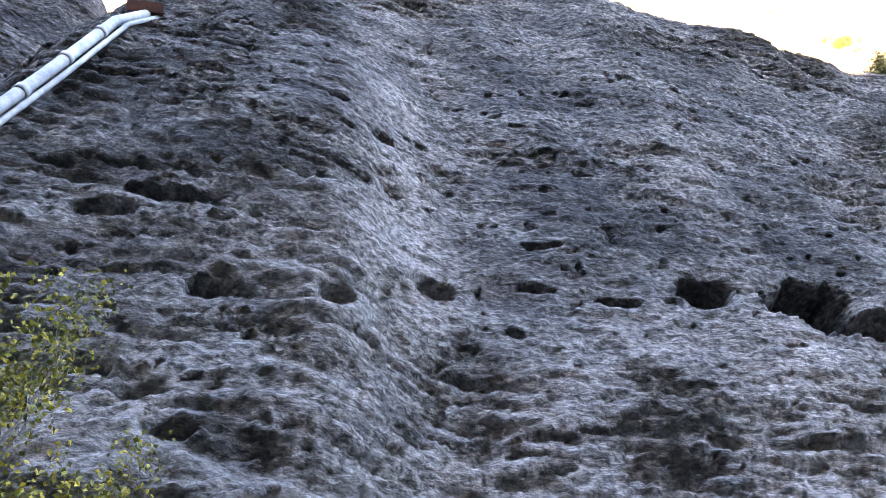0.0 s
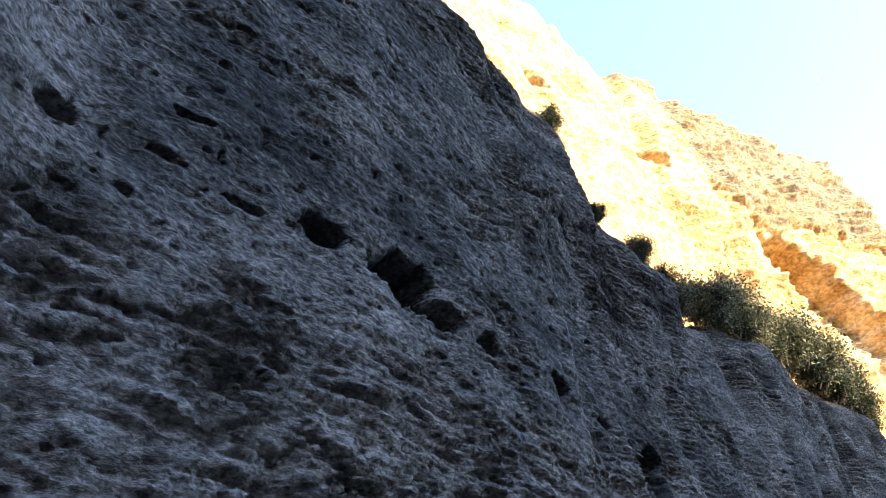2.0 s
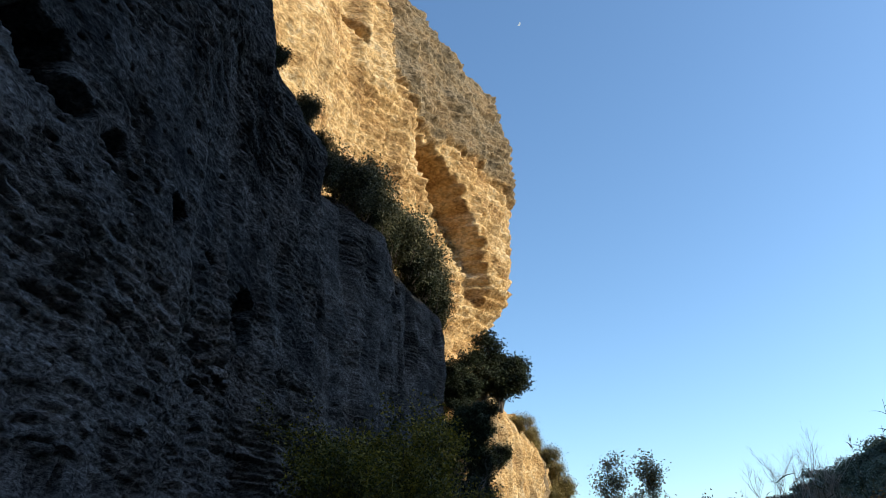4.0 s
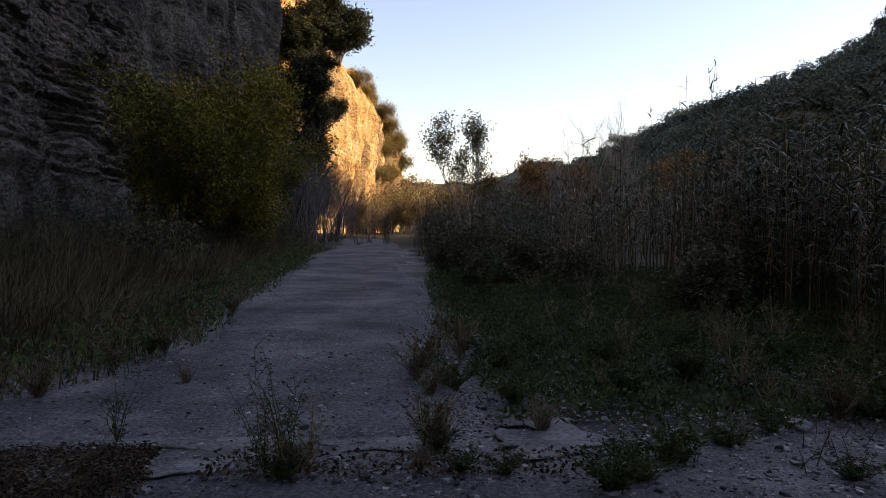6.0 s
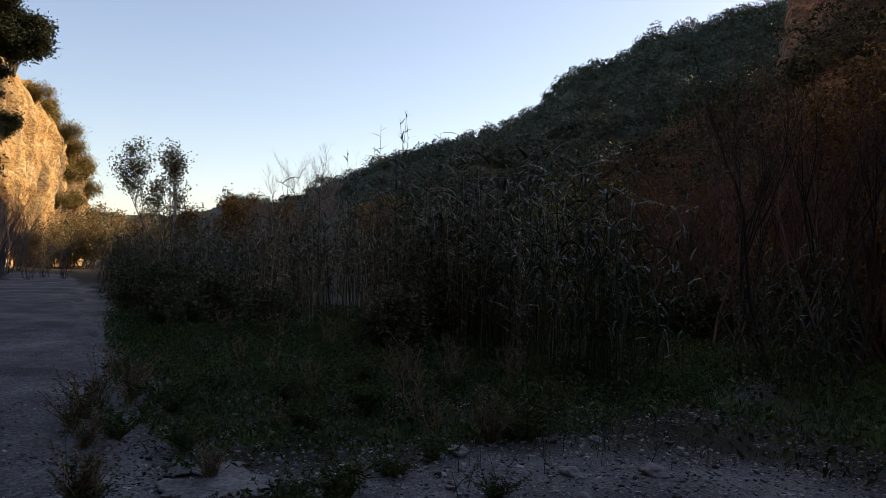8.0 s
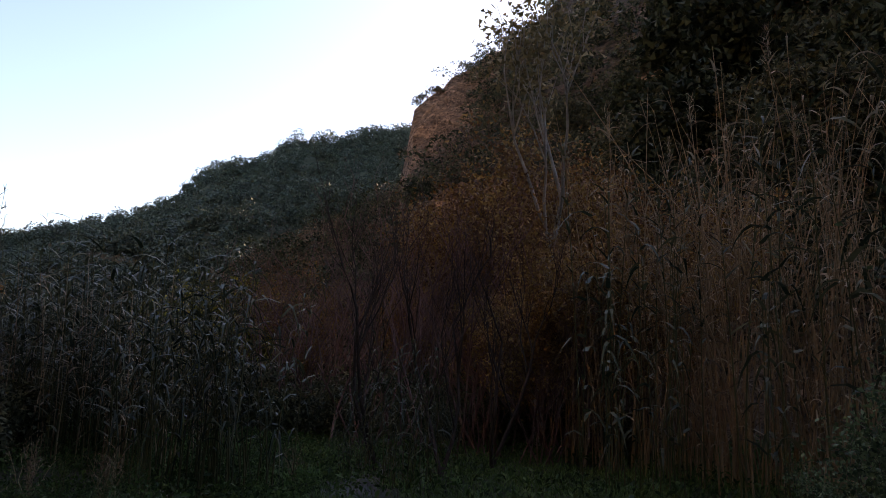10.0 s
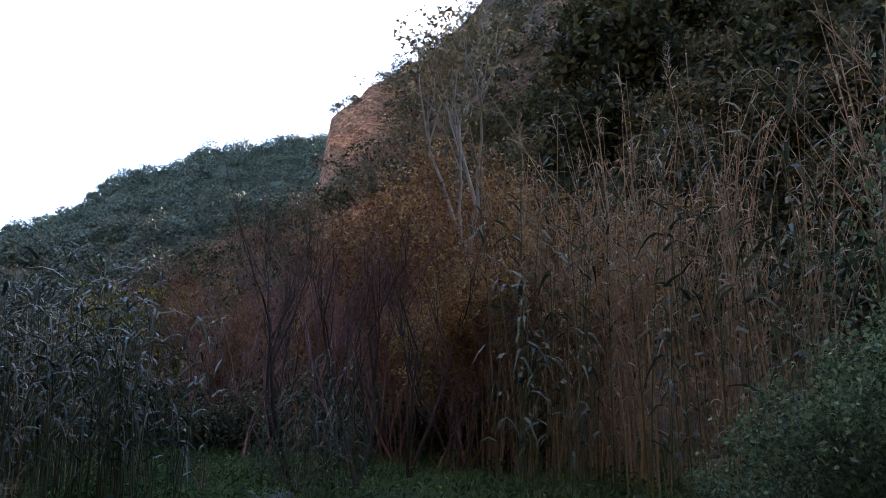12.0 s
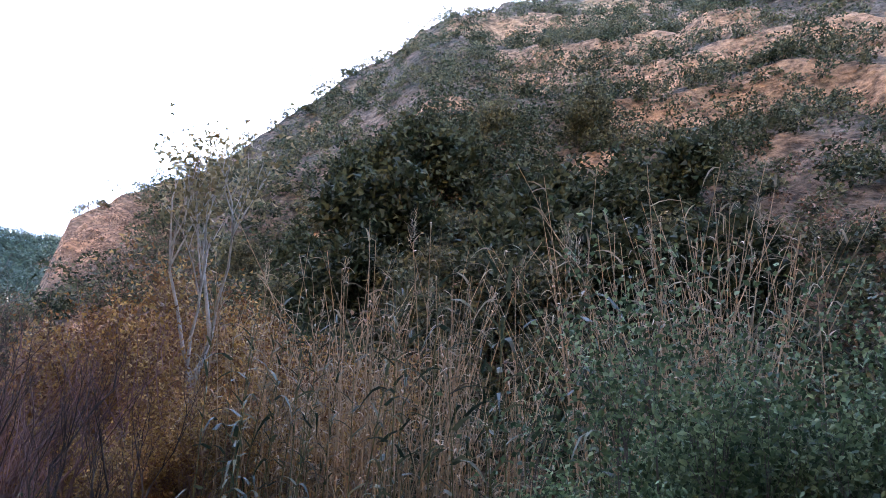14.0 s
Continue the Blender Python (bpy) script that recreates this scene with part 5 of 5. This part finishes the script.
mat_weed = weed("creeping_weed", "low creeping weed with small leaves", 65, 0.28, 30, HERB, 0.036, per=18, spread=1.5)
copies(mat_weed, [(5.1, 0.65, 0, 0, 0.8), (5.2, -0.45, 0, 40, 0.7), (5.15, -0.75, 0, 80, 0.6), (4.95, -1.55, 0, 160, 0.9), (5.7, -0.35, 0, 200, 0.8), (7.6, -0.6, 0, 240, 1.4), (7.0, -1.1, 0, 280, 1.2), (5.6, -2.4, 0, 320, 1.0), (6.3, -4.0, 0, 15, 1.8), (7.0, -4.6, 0, 55, 2.0), (8.6, -1.2, 0, 95, 1.6), (4.9, -2.9, 0, 135, 0.8), (9.6, 2.9, 0.02, 175, 1.0)])

RUST_HERB = leafy("browning_weed_leaves", (0.05, 0.04, 0.02), (0.12, 0.09, 0.045), (0.22, 0.16, 0.09))
bushy = weed("bushy_weed", "dense browning weed rooted in the cracked concrete", 67, 0.5, 26, RUST_HERB, 0.03, per=34, spread=0.8, stem_mat=DRY_STEM)
copies(bushy, [(5.1, 0.6, 0, 0, 0.75), (5.7, -0.3, 0, 80, 0.9), (6.0, -1.15, 0, 120, 0.55), (5.2, -0.2, 0, 200, 0.4), (7.77, 1.98, 0, 280, 0.4), (6.24, -3.64, 0, 320, 0.9), (6.6, -3.9, 0, 10, 1.0), (7.9, -0.25, 0, 50, 0.95), (8.4, -0.35, 0, 90, 1.1), (9.2, -0.8, 0, 130, 1.1), (7.2, -0.35, 0, 170, 0.7),
              (9.6, 2.75, 0, 250, 0.9), (8.4, 2.9, 0, 290, 1.0), (10.6, -0.9, 0, 330, 0.9), (13.3, 2.75, 0.02, 20, 0.9), (7.2, 3.1, 0, 70, 0.9), (11.4, 2.9, 0, 110, 0.9)])
green_mat = weed("low_green_weed", "low leafy green weed on the gravel", 69, 0.3, 30, HERB, 0.045, per=26, spread=1.2)
copies(green_mat, [(4.78, -1.34, 0, 0, 0.9), (5.25, -1.87, 0, 60, 1.0), (5.1, -1.5, 0, 120, 0.8), (5.9, -2.9, 0, 180, 0.8), (7.2, -2.2, 0, 240, 1.1), (7.9, -3.1, 0, 300, 1.2), (8.8, -2.4, 0, 30, 1.2), (9.6, -3.6, 0, 90, 1.2), (8.6, -4.4, 0, 150, 1.2)])

r3 = np.random.default_rng(303)
for kind, count in ((tall_weed, 20), (dry_weed, 24), (mat_weed, 16)):
    for k in range(count):
        x, y = r3.uniform(7.0, 17.0), -r3.uniform(1.0, 8.5)
        if x + 0.5 * y > 4.5:
            twin = copy_thing(kind, pose(x, y, 0, 0, 0, r3.uniform(0, 360)))
            s = r3.uniform(0.6, 1.2)
            twin.scale = (s, s, s)

# heap of dead leaves and twigs swept together beside the slab
heap = tagged(new("debris_heap"), "heap of brown dead leaves and twigs beside the slab", "debris")
hr = np.random.default_rng(71)
hn = 16000
hp = np.stack([5.05 + 0.42 * hr.normal(size=hn), 2.15 + 0.55 * hr.normal(size=hn)], 1)
hp = hp[(np.abs(hp[:, 0] - 5.05) < 0.85) & (hp[:, 1] > 1.45 + 0.3 * fbm(hp[:, 0] * 3, hp[:, 1] * 3, 2, 72))]
rise_ = 0.16 * np.exp(-((hp[:, 0] - 5.1) / 0.4) ** 2) * np.clip(0.55 + 1.6 * fbm(hp[:, 0] * 2.2, hp[:, 1] * 2.2, 3, 73), 0.05, 1.4)
hp = np.column_stack([hp, np.maximum(ground_height(hp[:, 0], hp[:, 1]), 0) + 0.01 + rise_ * hr.uniform(0.2, 1, len(hp))])
v1, f1 = leaves(hp, hr.normal(size=(len(hp), 3)) * np.array([1, 1, 0.45]), 0.034, 0.017, hr)
tagged(part("leaf_layer", mesh_of("leaf_layer", v1, f1, LITTER), heap), kind="stuff")
hq = hp[hr.integers(0, len(hp), 130)]
hd_ = hr.normal(size=(130, 3)) * np.array([1, 1, 0.22])
hd_ = hd_ / np.linalg.norm(hd_, axis=1, keepdims=True) * hr.uniform(0.08, 0.3, 130)[:, None]
v1, f1 = tubes([(np.array([q_ - d_ / 2, q_ + hr.normal(size=3) * 0.01, q_ + d_ / 2]), np.array([0.004, 0.0035, 0.002])) for q_, d_ in zip(hq, hd_)], 4)
tagged(part("twigs", mesh_of("twigs", v1, f1, BARK), heap), kind="stuff")

# leaf litter along the slab and the lane's edges
q = np.concatenate([ground_points(2600, 4.6, 5.9, 2.0, 4.4, rng, 0.45, 1.2, 63), ground_points(800, 5.0, 5.5, -1.4, 1.2, rng), ground_points(500, 9, 20, 3.2, 4.0, rng, 0.5, 0.8, 61), ground_points(400, 6, 14, -1.2, -0.3, rng, 0.5, 0.8, 62)])
q[:, 2] = np.maximum(q[:, 2], 0.03) + rng.uniform(0, 0.06, len(q)) * (q[:, 0] < 6)
v1, f1 = leaves(q, rng.normal(size=(len(q), 3)) * np.array([1, 1, 0.35]), 0.042, 0.028, rng)
tagged(new("leaf_litter", mesh_of("leaf_litter", v1, f1, LITTER)), "brown dead leaves lying along the slab", "litter", kind="stuff")
